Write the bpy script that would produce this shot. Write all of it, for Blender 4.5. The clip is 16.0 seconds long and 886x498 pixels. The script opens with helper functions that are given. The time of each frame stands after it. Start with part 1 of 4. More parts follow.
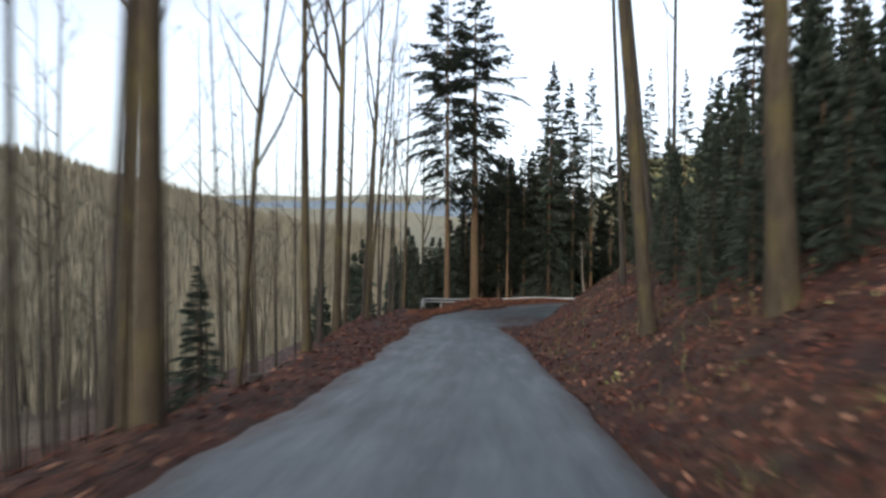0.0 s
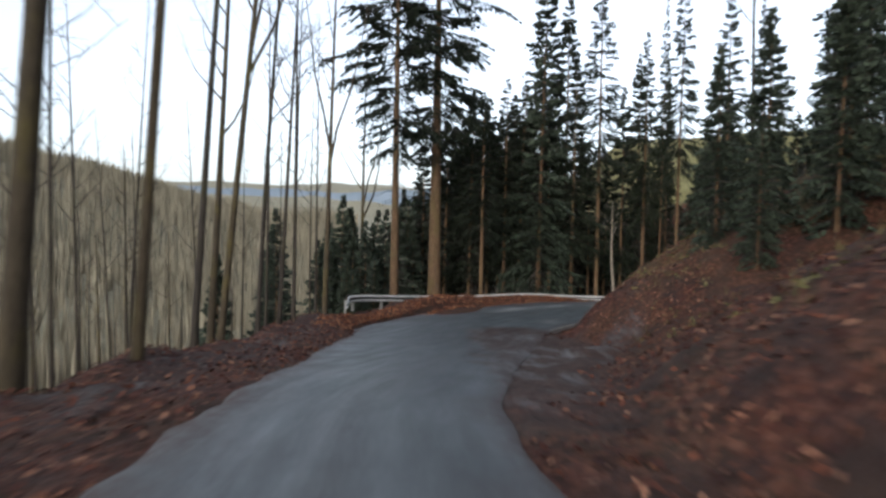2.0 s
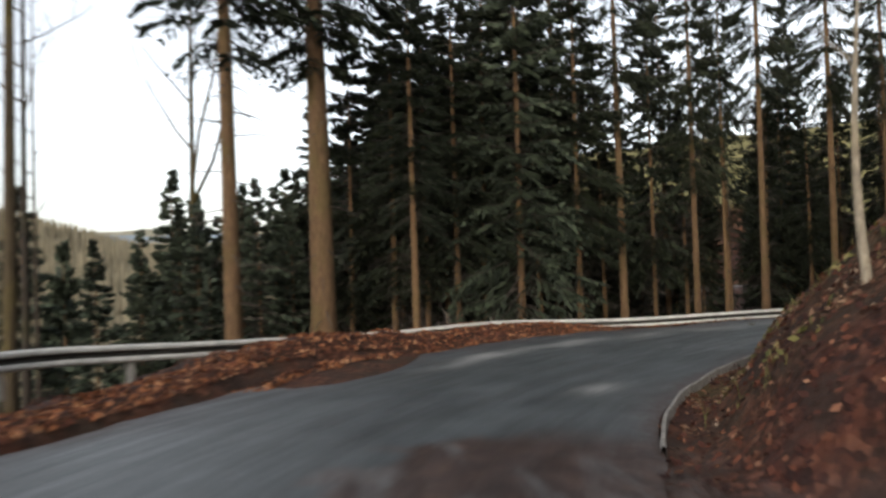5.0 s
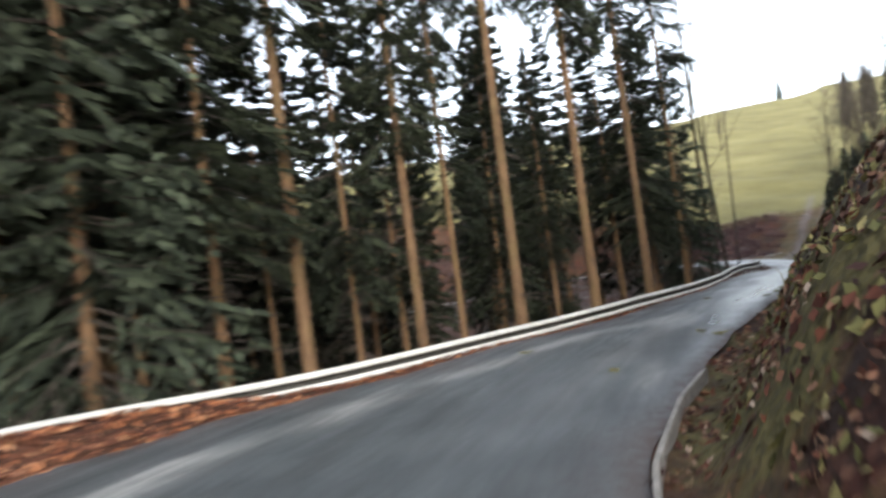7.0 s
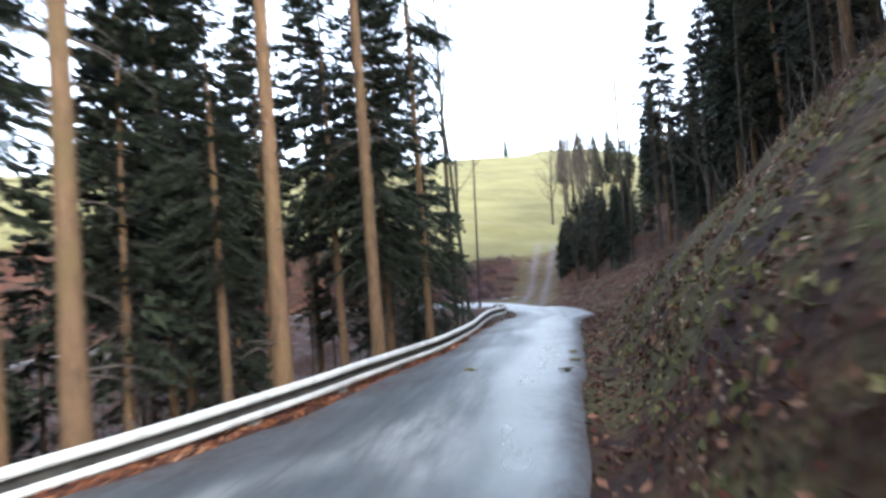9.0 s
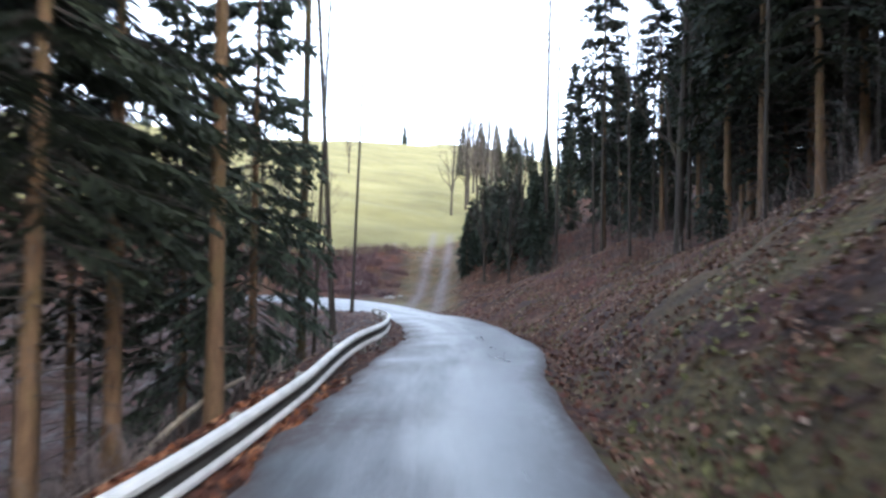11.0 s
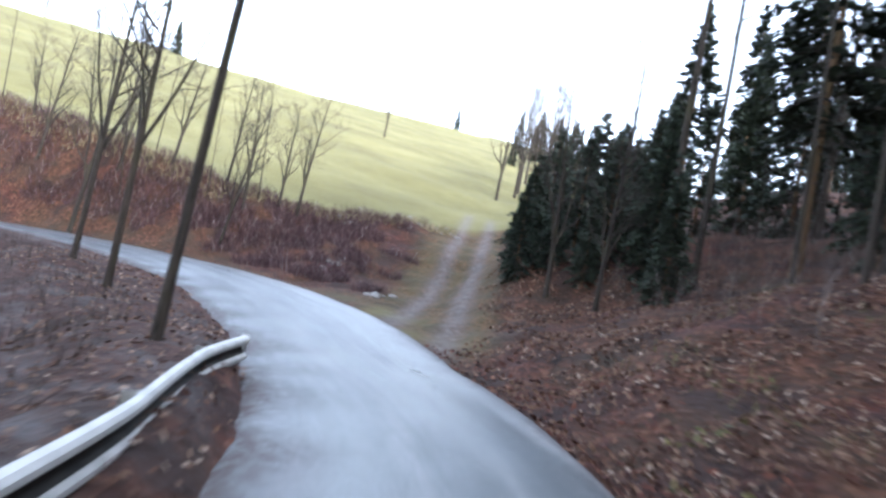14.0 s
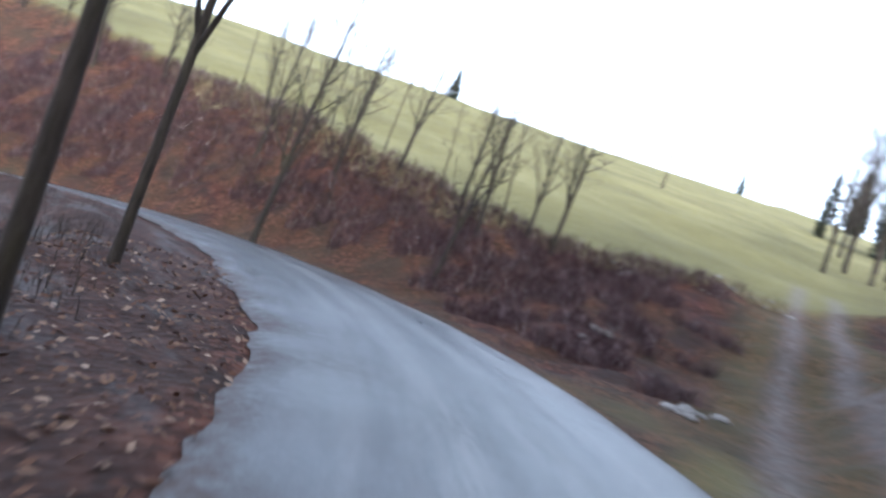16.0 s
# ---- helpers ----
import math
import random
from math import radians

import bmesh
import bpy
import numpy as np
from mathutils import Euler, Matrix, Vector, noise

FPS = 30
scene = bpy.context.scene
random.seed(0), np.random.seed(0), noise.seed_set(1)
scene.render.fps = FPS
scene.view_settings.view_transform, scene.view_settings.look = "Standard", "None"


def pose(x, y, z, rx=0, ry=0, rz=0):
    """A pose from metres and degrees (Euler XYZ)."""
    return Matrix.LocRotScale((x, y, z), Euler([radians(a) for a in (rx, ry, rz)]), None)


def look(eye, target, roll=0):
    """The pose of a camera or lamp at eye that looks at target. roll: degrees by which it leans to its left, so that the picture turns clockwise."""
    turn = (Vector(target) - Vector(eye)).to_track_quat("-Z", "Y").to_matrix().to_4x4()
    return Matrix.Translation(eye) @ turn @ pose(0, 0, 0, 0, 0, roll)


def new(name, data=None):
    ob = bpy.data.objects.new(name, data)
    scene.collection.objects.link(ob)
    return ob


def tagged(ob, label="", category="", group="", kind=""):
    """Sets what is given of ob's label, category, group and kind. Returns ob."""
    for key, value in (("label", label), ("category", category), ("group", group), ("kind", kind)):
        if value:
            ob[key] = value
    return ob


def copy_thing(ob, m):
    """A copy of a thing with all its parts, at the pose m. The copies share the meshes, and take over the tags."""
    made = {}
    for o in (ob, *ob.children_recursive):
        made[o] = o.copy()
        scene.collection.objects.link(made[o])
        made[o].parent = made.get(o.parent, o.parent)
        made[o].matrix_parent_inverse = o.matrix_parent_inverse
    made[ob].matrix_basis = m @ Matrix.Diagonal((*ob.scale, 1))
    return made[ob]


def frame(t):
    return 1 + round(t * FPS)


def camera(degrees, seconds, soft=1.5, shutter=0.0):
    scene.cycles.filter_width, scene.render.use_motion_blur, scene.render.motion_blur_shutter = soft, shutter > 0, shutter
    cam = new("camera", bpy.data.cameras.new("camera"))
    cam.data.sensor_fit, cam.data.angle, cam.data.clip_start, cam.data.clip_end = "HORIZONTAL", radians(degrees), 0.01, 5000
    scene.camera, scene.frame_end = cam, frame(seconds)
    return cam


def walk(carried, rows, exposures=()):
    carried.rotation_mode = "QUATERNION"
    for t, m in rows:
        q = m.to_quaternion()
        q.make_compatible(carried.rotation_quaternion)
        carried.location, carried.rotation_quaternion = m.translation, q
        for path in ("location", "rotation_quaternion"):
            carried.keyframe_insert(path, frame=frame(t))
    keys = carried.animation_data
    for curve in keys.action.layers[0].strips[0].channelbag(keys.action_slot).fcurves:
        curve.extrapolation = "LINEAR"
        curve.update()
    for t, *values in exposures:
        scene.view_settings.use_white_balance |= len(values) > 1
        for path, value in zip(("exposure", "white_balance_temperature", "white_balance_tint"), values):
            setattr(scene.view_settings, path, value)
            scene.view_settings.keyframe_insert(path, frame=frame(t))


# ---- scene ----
# camera: carried on a vehicle down a narrow forest road
cam = camera(68.2, 16.0, soft=2.7, shutter=0.7)
PATH = [
    (0.0, 0.00, -0.00, 1.63, 88.13, -0.20, -0.00),
    (0.5, 0.33, 4.76, 1.25, 87.63, -0.49, -1.00),
    (1.0, 0.62, 9.32, 0.78, 87.21, -0.67, -2.45),
    (1.5, 0.87, 13.95, 0.33, 87.05, -0.60, -3.05),
    (2.0, 1.00, 17.90, -0.04, 87.46, -1.06, -3.27),
    (2.5, 1.05, 21.61, -0.38, 87.88, -1.11, -3.48),
    (3.0, 1.01, 25.58, -0.70, 88.02, -1.30, -4.16),
    (5.5, 4.77, 40.29, -2.72, 91.06, 4.59, -10.48),
    (6.0, 5.62, 43.08, -2.92, 91.03, 5.84, -17.38),
    (6.5, 7.02, 45.66, -3.11, 91.37, 7.78, -25.79),
    (7.0, 8.62, 47.70, -3.24, 91.99, 7.38, -33.72),
    (7.5, 10.34, 49.15, -3.31, 92.25, 6.77, -40.43),
    (8.0, 11.74, 50.38, -3.32, 92.58, 5.51, -47.05),
    (8.5, 13.49, 51.69, -3.36, 92.74, 4.84, -52.18),
    (9.0, 15.24, 52.94, -3.39, 92.58, 4.38, -56.49),
    (9.5, 17.44, 54.31, -3.38, 92.18, 3.75, -59.90),
    (10.0, 19.83, 55.64, -3.40, 91.74, 2.65, -63.20),
    (12.5, 32.04, 61.06, -3.34, 90.46, -4.16, -66.41),
    (13.0, 34.72, 62.20, -3.41, 89.73, -5.81, -64.95),
    (13.5, 37.34, 63.37, -3.55, 90.25, -8.41, -64.79),
    (14.0, 39.84, 64.55, -3.64, 90.90, -10.56, -63.54),
    (14.5, 42.32, 65.94, -3.71, 91.13, -11.99, -60.83),
    (15.0, 44.62, 67.36, -3.81, 91.13, -13.60, -55.26),
    (15.5, 46.37, 69.10, -3.84, 91.02, -16.27, -48.64),
    (16.0, 47.98, 71.03, -3.98, 90.54, -17.63, -41.09),
]
EXPOSURES = [(0.0, 1.1, 5950, 9), (1.5, 1.1, 5950, 9), (3.0, 1.1, 6000, 9), (5.5, 1.4, 6700, 9), (7.0, 2.32, 6250, 9), (8.0, 2.75, 5800, 9), (9.0, 2.92, 5650, 9), (10.0, 2.95, 5600, 10), (12.5, 3.1, 5500, 11), (14.5, 2.95, 5450, 11), (16.0, 2.45, 5450, 11)]
walk(cam, [(t, pose(*p)) for t, *p in PATH], EXPOSURES)
# ---- world ----
world = bpy.data.worlds.new("world")
scene.world = world
world.use_nodes = True
wn, wl = world.node_tree.nodes, world.node_tree.links
sky = wn.new("ShaderNodeTexSky")
sky.sky_type, sky.sun_disc = "NISHITA", False
sky.sun_elevation, sky.sun_rotation = radians(24), radians(205)
sky.air_density, sky.dust_density, sky.ozone_density = 1.0, 2.5, 1.0
grey = wn.new("ShaderNodeHueSaturation")
grey.inputs["Saturation"].default_value = 0.35
wl.new(sky.outputs[0], grey.inputs["Color"])
wl.new(grey.outputs[0], wn["Background"].inputs[0])
wn["Background"].inputs[1].default_value = 0.15
sun = new("sun", bpy.data.lights.new("sun", "SUN"))
sun.data.energy, sun.data.angle, sun.data.color = 0.35, radians(25), (1.0, 0.94, 0.85)
sun.matrix_world = look((0, 0, 60), (0 + 26, 0 + 55, 33))


# ---- materials ----
def material(name, build, rough=0.85, bump=0.0):
    """A node material; build(n, link) returns the sockets for colour and, if any, height."""
    m = bpy.data.materials.new(name)
    m.use_nodes = True
    t = m.node_tree
    b = t.nodes["Principled BSDF"]
    b.inputs["Roughness"].default_value = rough
    b.inputs["Specular IOR Level"].default_value = 0.25
    colour, height = build(t.nodes, t.links, b)
    t.links.new(colour, b.inputs["Base Color"])
    if height is not None and bump:
        k = t.nodes.new("ShaderNodeBump")
        k.inputs["Strength"].default_value, k.inputs["Distance"].default_value = 1.0, bump
        t.links.new(height, k.inputs["Height"])
        t.links.new(k.outputs[0], b.inputs["Normal"])
    return m


def place(n, l, scale=(1, 1, 1), kind="Object"):
    c, m = n.new("ShaderNodeTexCoord"), n.new("ShaderNodeMapping")
    m.inputs["Scale"].default_value = scale
    l.new(c.outputs[kind], m.inputs[0])
    return m.outputs[0]


def fuzz(n, l, at, scale, detail=4.0, rough=0.55):
    k = n.new("ShaderNodeTexNoise")
    k.inputs["Scale"].default_value, k.inputs["Detail"].default_value, k.inputs["Roughness"].default_value = scale, detail, rough
    l.new(at, k.inputs["Vector"])
    return k.outputs["Fac"]


def cells(n, l, at, scale):
    k = n.new("ShaderNodeTexVoronoi")
    k.inputs["Scale"].default_value = scale
    l.new(at, k.inputs["Vector"])
    return k


def ramp(n, l, fac, stops):
    k = n.new("ShaderNodeValToRGB")
    e = k.color_ramp.elements
    while len(e) < len(stops):
        e.new(0.5)
    for i, (p, c) in enumerate(stops):
        e[i].position, e[i].color = p, (*c, 1)
    l.new(fac, k.inputs[0])
    return k.outputs[0]


def mix(n, l, fac, a, b, mode="MIX"):
    k = n.new("ShaderNodeMix")
    k.data_type, k.blend_type = "RGBA", mode
    for socket, value in ((k.inputs[0], fac), (k.inputs[6], a), (k.inputs[7], b)):
        if isinstance(value, (int, float)):
            socket.default_value = value
        elif isinstance(value, tuple):
            socket.default_value = (*value, 1)
        else:
            l.new(value, socket)
    return k.outputs[2]


def layer(n, l, name):
    k = n.new("ShaderNodeAttribute")
    k.attribute_name = name
    return k.outputs["Fac"]


def mud_look(n, l, at):
    """Trodden brown mud with grey wet streaks drawn out along the first stretch of road."""
    drawn = place(n, l, (1.0, 0.22, 1.0))
    earth = ramp(n, l, fuzz(n, l, at, 3.1, 7, 0.62), [(0.3, (0.020, 0.012, 0.010)), (0.55, (0.044, 0.027, 0.022)), (0.75, (0.075, 0.044, 0.032))])
    wet = ramp(n, l, fuzz(n, l, drawn, 1.9, 6, 0.6), [(0.50, (0, 0, 0)), (0.66, (0.85, 0.85, 0.85))])
    return mix(n, l, wet, earth, (0.105, 0.104, 0.104))


def ground_look(n, l, b):
    at = place(n, l)
    leaf = cells(n, l, at, 11.0)
    tint = ramp(n, l, leaf.outputs["Color"], [(0.15, (0.017, 0.0055, 0.004)), (0.4, (0.037, 0.0105, 0.007)), (0.62, (0.062, 0.018, 0.010)), (0.85, (0.108, 0.043, 0.026))])
    soil = ramp(n, l, fuzz(n, l, at, 2.3, 6), [(0.3, (0.014, 0.008, 0.006)), (0.7, (0.04, 0.02, 0.014))])
    litter = mix(n, l, ramp(n, l, fuzz(n, l, at, 1.1, 5), [(0.38, (0, 0, 0)), (0.55, (1, 1, 1))]), soil, tint)
    moss = ramp(n, l, fuzz(n, l, at, 9.0, 5), [(0.35, (0.034, 0.031, 0.010)), (0.7, (0.105, 0.088, 0.030))])
    patch = ramp(n, l, fuzz(n, l, at, 0.55, 5, 0.65), [(0.40, (0, 0, 0)), (0.53, (1, 1, 1))])
    k = n.new("ShaderNodeMath")
    k.operation = "MULTIPLY"
    l.new(patch, k.inputs[0])
    l.new(layer(n, l, "moss"), k.inputs[1])
    c = mix(n, l, k.outputs[0], litter, moss)
    c = mix(n, l, layer(n, l, "mud"), c, mud_look(n, l, at))
    grass = ramp(n, l, fuzz(n, l, at, 0.10, 7, 0.62), [(0.3, (0.088, 0.078, 0.027)), (0.52, (0.130, 0.115, 0.041)), (0.75, (0.178, 0.156, 0.062))])
    c = mix(n, l, layer(n, l, "field"), c, grass)
    c = mix(n, l, layer(n, l, "rut"), c, ramp(n, l, fuzz(n, l, at, 5.0, 6), [(0.3, (0.09, 0.075, 0.065)), (0.7, (0.20, 0.175, 0.155))]))
    wood = ramp(n, l, fuzz(n, l, at, 0.22, 8, 0.7), [(0.3, (0.15, 0.13, 0.09)), (0.5, (0.20, 0.18, 0.125)), (0.72, (0.27, 0.25, 0.16))])
    c = mix(n, l, layer(n, l, "far"), c, wood)
    return c, mix(n, l, 0.5, leaf.outputs["Distance"], fuzz(n, l, at, 6.0, 6))


def asphalt_look(n, l, b):
    at = place(n, l)
    # streaks and patches drawn out along the road
    drawn = n.new("ShaderNodeCombineXYZ")
    k = n.new("ShaderNodeMath")
    k.operation, k.inputs[1].default_value = "MULTIPLY", 0.13
    l.new(layer(n, l, "way"), k.inputs[0])
    l.new(k.outputs[0], drawn.inputs[0])
    l.new(layer(n, l, "across"), drawn.inputs[1])
    drawn = drawn.outputs[0]
    base = ramp(n, l, fuzz(n, l, at, 0.9, 7, 0.65), [(0.3, (0.042, 0.048, 0.051)), (0.7, (0.076, 0.085, 0.089))])
    streak = ramp(n, l, fuzz(n, l, drawn, 2.6, 7, 0.62), [(0.36, (0.78, 0.77, 0.76)), (0.52, (1.0, 1.0, 1.0)), (0.68, (1.2, 1.2, 1.2))])
    base = mix(n, l, 1.0, base, streak, "MULTIPLY")
    chips = cells(n, l, at, 75.0)
    grit = ramp(n, l, chips.outputs["Color"], [(0.1, (0.55, 0.55, 0.56)), (0.6, (1.0, 1.0, 1.0)), (0.95, (1.75, 1.72, 1.68))])
    c = mix(n, l, 0.7, base, grit, "MULTIPLY")
    ragged = ramp(n, l, fuzz(n, l, drawn, 5.5, 7, 0.7), [(0.38, (0.15, 0.15, 0.15)), (0.58, (1.0, 1.0, 1.0))])
    worn = mix(n, l, 1.0, layer(n, l, "wear"), ragged, "MULTIPLY")
    c = mix(n, l, worn, c, (0.30, 0.295, 0.285))
    # thin dark seams and cracks
    crack = n.new("ShaderNodeTexVoronoi")
    crack.feature, crack.inputs["Scale"].default_value = "DISTANCE_TO_EDGE", 0.55
    warp = n.new("ShaderNodeTexNoise")
    warp.inputs["Scale"].default_value, warp.inputs["Detail"].default_value = 1.3, 6
    l.new(at, warp.inputs["Vector"])
    l.new(mix(n, l, 0.35, at, warp.outputs["Color"], "ADD"), crack.inputs["Vector"])
    line = ramp(n, l, crack.outputs["Distance"], [(0.0, (0.45, 0.45, 0.45)), (0.012, (1, 1, 1))])
    c = mix(n, l, 0.35, c, line, "MULTIPLY")
    # leaf crumbs and mud carried in from the edges
    crumbs = ramp(n, l, fuzz(n, l, at, 7.0, 6, 0.7), [(0.35, (0.3, 0.3, 0.3)), (0.6, (1.0, 1.0, 1.0))])
    dirt = mix(n, l, 1.0, layer(n, l, "dirt"), crumbs, "MULTIPLY")
    c = mix(n, l, dirt, c, (0.050, 0.026, 0.018))
    mud = ramp(n, l, layer(n, l, "mud"), [(0.2, (0, 0, 0)), (0.8, (1, 1, 1))])
    c = mix(n, l, mud, c, mud_look(n, l, at))
    # gloss: damp strips shine, worn and dirty ones do not
    g = ramp(n, l, fuzz(n, l, drawn, 3.4, 5, 0.6), [(0.35, (0.40, 0.40, 0.40)), (0.65, (0.58, 0.58, 0.58))])
    g = mix(n, l, layer(n, l, "wet"), g, (0.24, 0.24, 0.24))
    g = mix(n, l, worn, g, (0.62, 0.62, 0.62))
    g = mix(n, l, dirt, g, (0.85, 0.85, 0.85))
    l.new(g, b.inputs["Roughness"])
    return c, chips.outputs["Distance"]


def bark_look(dark, light, moss=(0.09, 0.085, 0.025), amount=0.55):
    def build(n, l, b):
        at = place(n, l, (1, 1, 0.22))
        c = ramp(n, l, fuzz(n, l, at, 14.0, 6, 0.65), [(0.3, dark), (0.7, light)])
        patch = ramp(n, l, fuzz(n, l, place(n, l, (1, 1, 0.5)), 1.7, 4), [(0.48, (0, 0, 0)), (0.66, (amount, amount, amount))])
        o = n.new("ShaderNodeObjectInfo")
        c = mix(n, l, patch, c, moss)
        c = mix(n, l, 0.5, c, ramp(n, l, o.outputs["Random"], [(0.0, (0.65, 0.65, 0.66)), (1.0, (1.25, 1.2, 1.12))]), "MULTIPLY")
        return c, fuzz(n, l, at, 22.0, 5, 0.7)
    return build


def needle_look(a, bb):
    def build(n, l, b):
        g = n.new("ShaderNodeNewGeometry")
        o = n.new("ShaderNodeObjectInfo")
        c = ramp(n, l, g.outputs["Random Per Island"], [(0.0, a), (1.0, bb)])
        c = mix(n, l, 0.6, c, ramp(n, l, o.outputs["Random"], [(0.0, (0.7, 0.75, 0.75)), (1.0, (1.25, 1.15, 1.0))]), "MULTIPLY")
        return c, None
    return build


def plain_look(a, bb, scale=8.0):
    def build(n, l, b):
        at = place(n, l)
        return ramp(n, l, fuzz(n, l, at, scale, 6, 0.6), [(0.3, a), (0.7, bb)]), fuzz(n, l, at, scale * 6, 4)
    return build


def islands_look(stops):
    def build(n, l, b):
        g = n.new("ShaderNodeNewGeometry")
        return ramp(n, l, g.outputs["Random Per Island"], stops), None
    return build


GROUND = material("forest_floor", ground_look, 0.95, 0.05)
ASPHALT = material("asphalt", asphalt_look, 0.44, 0.002)
ASPHALT.node_tree.nodes["Principled BSDF"].inputs["Specular IOR Level"].default_value = 0.5
BEECH = material("beech_bark", bark_look((0.024, 0.017, 0.010), (0.066, 0.050, 0.030), (0.082, 0.064, 0.020), 0.8), 0.9, 0.012)
THIN = material("thin_bark", bark_look((0.018, 0.014, 0.011), (0.05, 0.039, 0.030), (0.05, 0.045, 0.017)), 0.9, 0.008)
SPRUCE = material("spruce_bark", bark_look((0.066, 0.037, 0.020), (0.155, 0.095, 0.05), (0.085, 0.066, 0.022), 0.6), 0.92, 0.02)
BIRCH = material("birch_bark", bark_look((0.11, 0.09, 0.07), (0.30, 0.26, 0.20), (0.15, 0.11, 0.05), 0.4), 0.85, 0.006)
NEEDLES = material("needles", needle_look((0.006, 0.0085, 0.005), (0.025, 0.031, 0.016)), 0.75)
BLUENEEDLES = material("young_needles", needle_look((0.015, 0.021, 0.015), (0.052, 0.066, 0.043)), 0.75)
TWIG = material("twigs", plain_look((0.028, 0.022, 0.018), (0.07, 0.055, 0.045)), 0.9)
PURPLE = material("bramble", islands_look([(0.0, (0.036, 0.018, 0.020)), (0.6, (0.082, 0.045, 0.047)), (0.93, (0.13, 0.085, 0.08)), (1.0, (0.30, 0.27, 0.26))]), 0.9)
ZINC = material("zinc", plain_look((0.36, 0.355, 0.33), (0.58, 0.57, 0.53), 5.0), 0.5, 0.001)
# near-black zinc: the shade inside the beam's trough, put into the colour
SHADED_ZINC = material("shaded_zinc", plain_look((0.014, 0.013, 0.011), (0.05, 0.045, 0.038), 7.0), 0.8, 0.001)
STEEL = material("post_steel", plain_look((0.22, 0.21, 0.19), (0.34, 0.33, 0.30), 6.0), 0.55, 0.001)
LEAF = material("dead_leaves", islands_look([(0.0, (0.015, 0.005, 0.004)), (0.45, (0.047, 0.0135, 0.008)), (0.8, (0.092, 0.029, 0.014)), (1.0, (0.22, 0.11, 0.066))]), 0.8)
DRIFTLEAF = material("russet_leaves", islands_look([(0.0, (0.045, 0.014, 0.008)), (0.4, (0.12, 0.04, 0.016)), (0.8, (0.24, 0.09, 0.036)), (1.0, (0.36, 0.19, 0.10))]), 0.8)
PALELEAF = material("dry_leaves", islands_look([(0.0, (0.04, 0.017, 0.011)), (0.5, (0.095, 0.046, 0.026)), (0.85, (0.17, 0.10, 0.062)), (1.0, (0.30, 0.225, 0.17))]), 0.8)
GREENLEAF = material("green_leaves", islands_look([(0.0, (0.042, 0.044, 0.012)), (0.6, (0.102, 0.092, 0.028)), (1.0, (0.20, 0.165, 0.07))]), 0.7)
STONE = material("kerb_stone", plain_look((0.12, 0.112, 0.10), (0.27, 0.25, 0.23), 9.0), 0.9, 0.01)
WOODS = material("far_wood", needle_look((0.17, 0.148, 0.11), (0.26, 0.23, 0.165)), 0.95)


# ---- plan ----
# the road's line: where the vehicle went, then on round the hollow
LINE = [(-2.6, -40), (-1.4, -20), (-0.6, -8)] + [(p[1], p[2]) for p in PATH] + [(50.3, 73.6), (52.4, 76.8), (54.0, 80.4), (54.9, 84.0), (55.2, 87.6), (54.8, 91.6), (53.6, 95.6), (51.2, 99.4), (47.0, 103.2), (40, 106.6), (28, 110), (8, 114)]
HIGH = [4.6, 3.1, 2.3] + [p[3] for p in PATH] + [-3.95, -3.85, -3.8, -3.8, -3.85, -3.95, -4.15, -4.5, -5.0, -5.7, -7.0, -8.6]


def glide(points, step=0.25):
    """Points laid evenly along a smooth curve through the given ones."""
    p = np.array(points, float)
    out = []
    for i in range(len(p) - 1):
        a, b = p[i], p[i + 1]
        ta = (p[i + 1] - p[i - 1]) / (np.linalg.norm(p[i + 1, :2] - p[i - 1, :2])) if i else (b - a) / np.linalg.norm((b - a)[:2])
        tb = (p[i + 2] - p[i]) / (np.linalg.norm(p[i + 2, :2] - p[i, :2])) if i + 2 < len(p) else (b - a) / np.linalg.norm((b - a)[:2])
        h = np.linalg.norm((b - a)[:2])
        n = max(2, int(h / step))
        for u in np.arange(n) / n:
            out.append((2 * u**3 - 3 * u**2 + 1) * a + (u**3 - 2 * u**2 + u) * h * ta + (3 * u**2 - 2 * u**3) * b + (u**3 - u**2) * h * tb)
    out.append(p[-1])
    return np.array(out)


EYE = 1.5
ROAD = glide([(x, y, z - EYE) for (x, y), z in zip(LINE, HIGH)])
k = np.ones(13) / 13
pad = np.pad(ROAD, ((6, 6), (0, 0)), "edge")
ROAD[8:-8] = np.stack([np.convolve(pad[:, i], k, "valid") for i in range(3)], 1)[8:-8]
RS = np.concatenate([[0], np.cumsum(np.hypot(*np.diff(ROAD[:, :2], axis=0).T))])
RS -= RS[np.argmin(np.hypot(*(ROAD[:, :2].T)))]
RT = np.gradient(ROAD[:, :2], axis=0)
RT /= np.linalg.norm(RT, axis=1)[:, None]

# asphalt edges to the left and right of the line, by the way gone
LEFT_S = [-40, 18, 22, 26, 30.6, 34, 37, 42, 45, 48, 51, 54.5, 56.7, 59, 61.5, 63.5, 65.7, 68.2, 72.5, 81, 84, 88, 91, 93, 95.5, 98, 101, 104, 107, 110, 120, 200]
LEFT_D = [2.6, 2.45, 2.15, 2.25, 3.2, 4.1, 4.9, 6.3, 6.5, 6.7, 7.0, 6.6, 6.1, 4.75, 4.0, 3.15, 2.55, 2.0, 1.5, 1.25, 1.0, 0.95, 1.05, 0.88, 0.76, 0.98, 1.16, 1.42, 1.7, 1.8, 1.75, 1.7]
RIGHT_S = [-40, 8, 13.5, 22, 34, 45, 48, 50, 52, 54, 56, 58, 60, 62.5, 65, 68, 72, 77, 82, 86, 90, 94, 99, 102, 106, 112, 120, 200]
